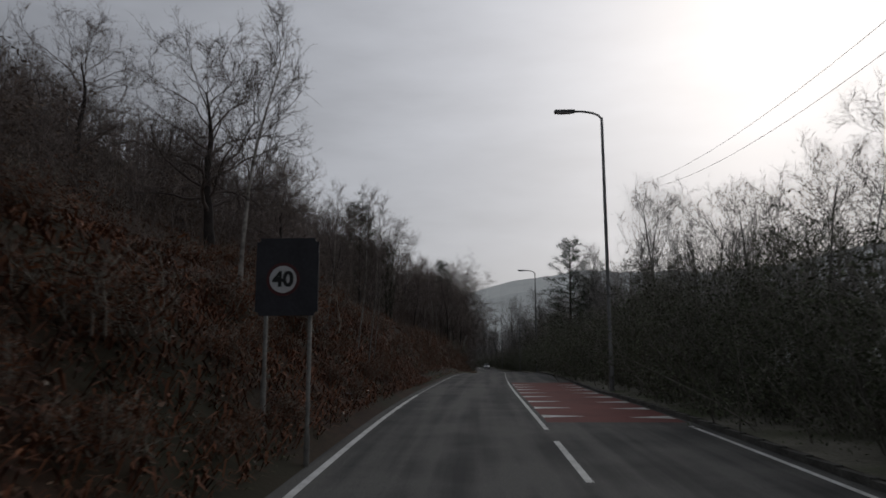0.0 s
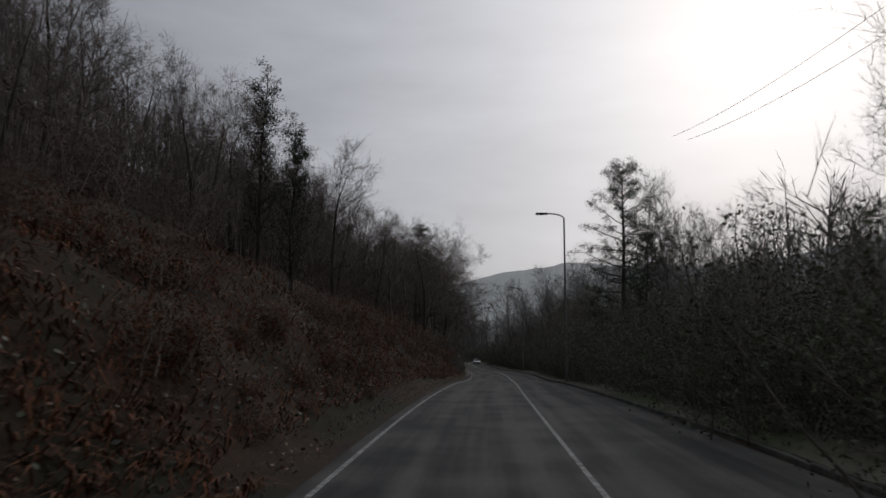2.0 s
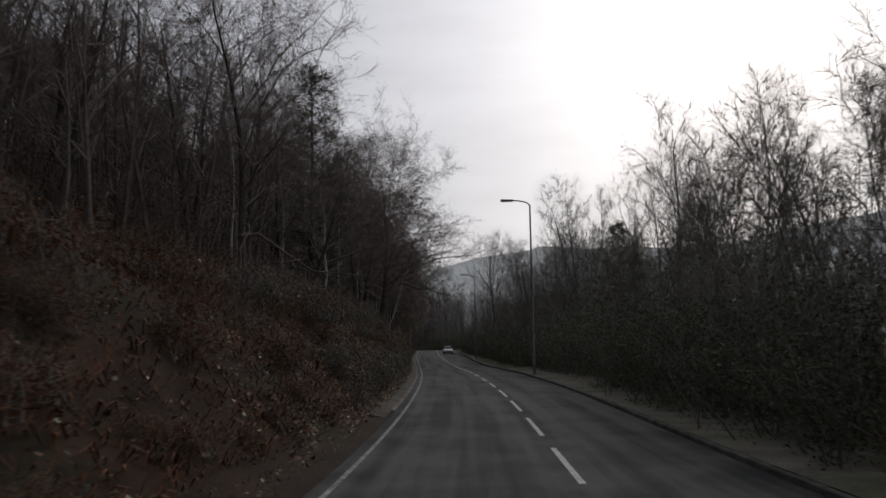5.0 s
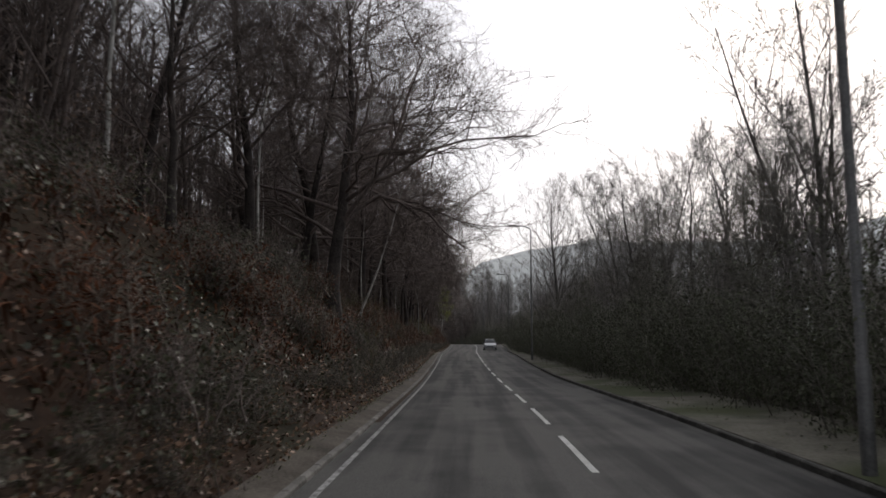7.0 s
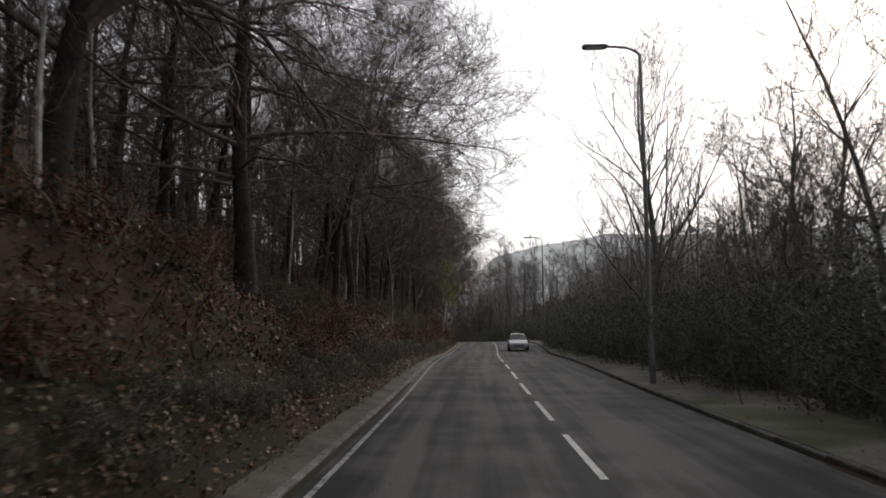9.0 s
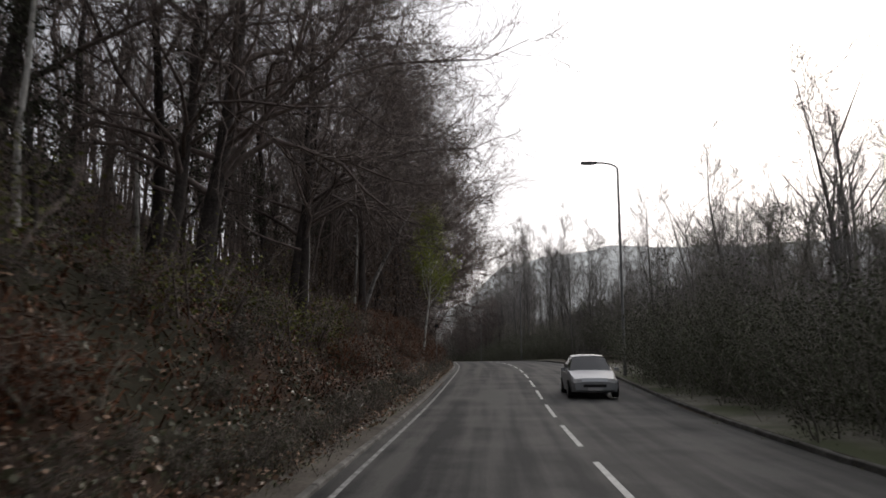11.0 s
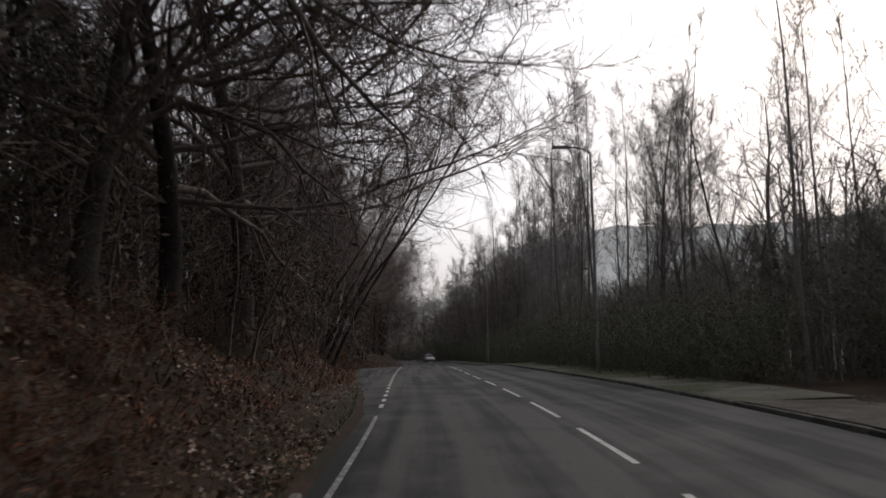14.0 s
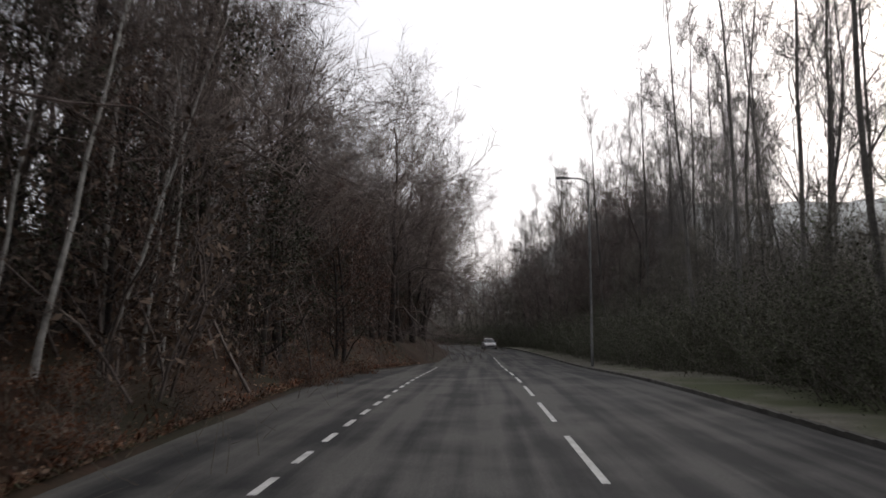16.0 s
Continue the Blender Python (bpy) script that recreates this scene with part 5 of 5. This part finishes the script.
def loft(sections, name, material):
    """A body from cross-sections along y: (y, half width, bottom, shoulder, top, half width at top)."""
    m = Mesh()
    for y, w, z0, z1, z2, wt in sections:
        m.v += [(-w * .94, y, z0), (-w, y, (z0 + z1) / 2), (-w * .98, y, z1), (-wt, y, z2), (-wt * .5, y, z2 + .03), (wt * .5, y, z2 + .03), (wt, y, z2), (w * .98, y, z1), (w, y, (z0 + z1) / 2), (w * .94, y, z0)]
    n = 10
    for i in range(len(sections) - 1):
        for k in range(n):
            j = (k + 1) % n
            m.f.append((i * n + k, i * n + j, (i + 1) * n + j, (i + 1) * n + k))
    m.f.append(tuple(range(n)))
    m.f.append(tuple(range(len(sections) * n - 1, (len(sections) - 1) * n - 1, -1)))
    return m.make(name, material, False)


def car(s, l, label):
    """A small hatchback facing the walk; its nose points to -y."""
    e = holder("car", Matrix.Translation(at(s, l)) @ Matrix.Rotation(heading(s), 4, 'Z'), label, "car")
    part("body", loft([(-2.02, .70, .30, .52, .56, .55), (-1.92, .82, .22, .60, .68, .70), (-1.2, .87, .20, .72, .86, .78), (-.9, .88, .20, .82, .93, .8), (.9, .88, .20, .86, .95, .8), (1.75, .87, .24, .86, .98, .78), (1.98, .80, .32, .70, .9, .7)], "body", M_CARPAINT), e)
    cab = part("cabin", loft([(-.92, .80, .90, .91, .92, .74), (-.25, .79, .90, 1.15, 1.40, .60), (.5, .79, .90, 1.16, 1.45, .60), (1.3, .79, .92, 1.15, 1.40, .58), (1.85, .76, .92, .95, .99, .66)], "cabin", M_GLASS), e, "dark glazed cabin")
    part("roof", loft([(-.22, .60, 1.405, 1.42, 1.44, .55), (.5, .61, 1.455, 1.47, 1.49, .56), (1.3, .60, 1.405, 1.42, 1.44, .54)], "roof", M_CARPAINT), cab)
    for x in (-.80, .80):
        for y in (-1.28, 1.25):
            k = Mesh(); k.tube([(x - .10, y, .31), (x + .10, y, .31)], [.31, .31], 18); k.f.append(tuple(range(18)))
            w = part("wheel", k.make("wheel", M_TYRE), e, "black tyre")
            k = Mesh(); k.tube([(x - .105, y, .31), (x + .105, y, .31)], [.19, .19], 14); k.f.append(tuple(range(14)))
            part("rim", k.make("rim", M_RIM), w)
    for x in (-.60, .60):
        k = Mesh(); k.box((x, -1.955, .60), .30, .10, .13)
        part("headlamp", k.make("headlamp", M_LAMP), e, "clear headlamp")
    k = Mesh(); k.box((0, -2.03, .44), .8, .03, .10)
    part("grille", k.make("grille", M_TYRE), e, "black grille")
    k = Mesh(); k.box((0, -2.05, .33), .52, .02, .11)
    part("plate", k.make("plate", M_WHITE), e, "plain white plate")
    for x in (-.98, .98):
        k = Mesh(); k.box((x, -.62, .98), .16, .10, .12)
        part("mirror", k.make("mirror", M_CARPAINT), e)


car(226.4, 1.85, "small silver hatchback on the oncoming lane")
car(398.0, 1.9, "small silver hatchback far along the oncoming lane")
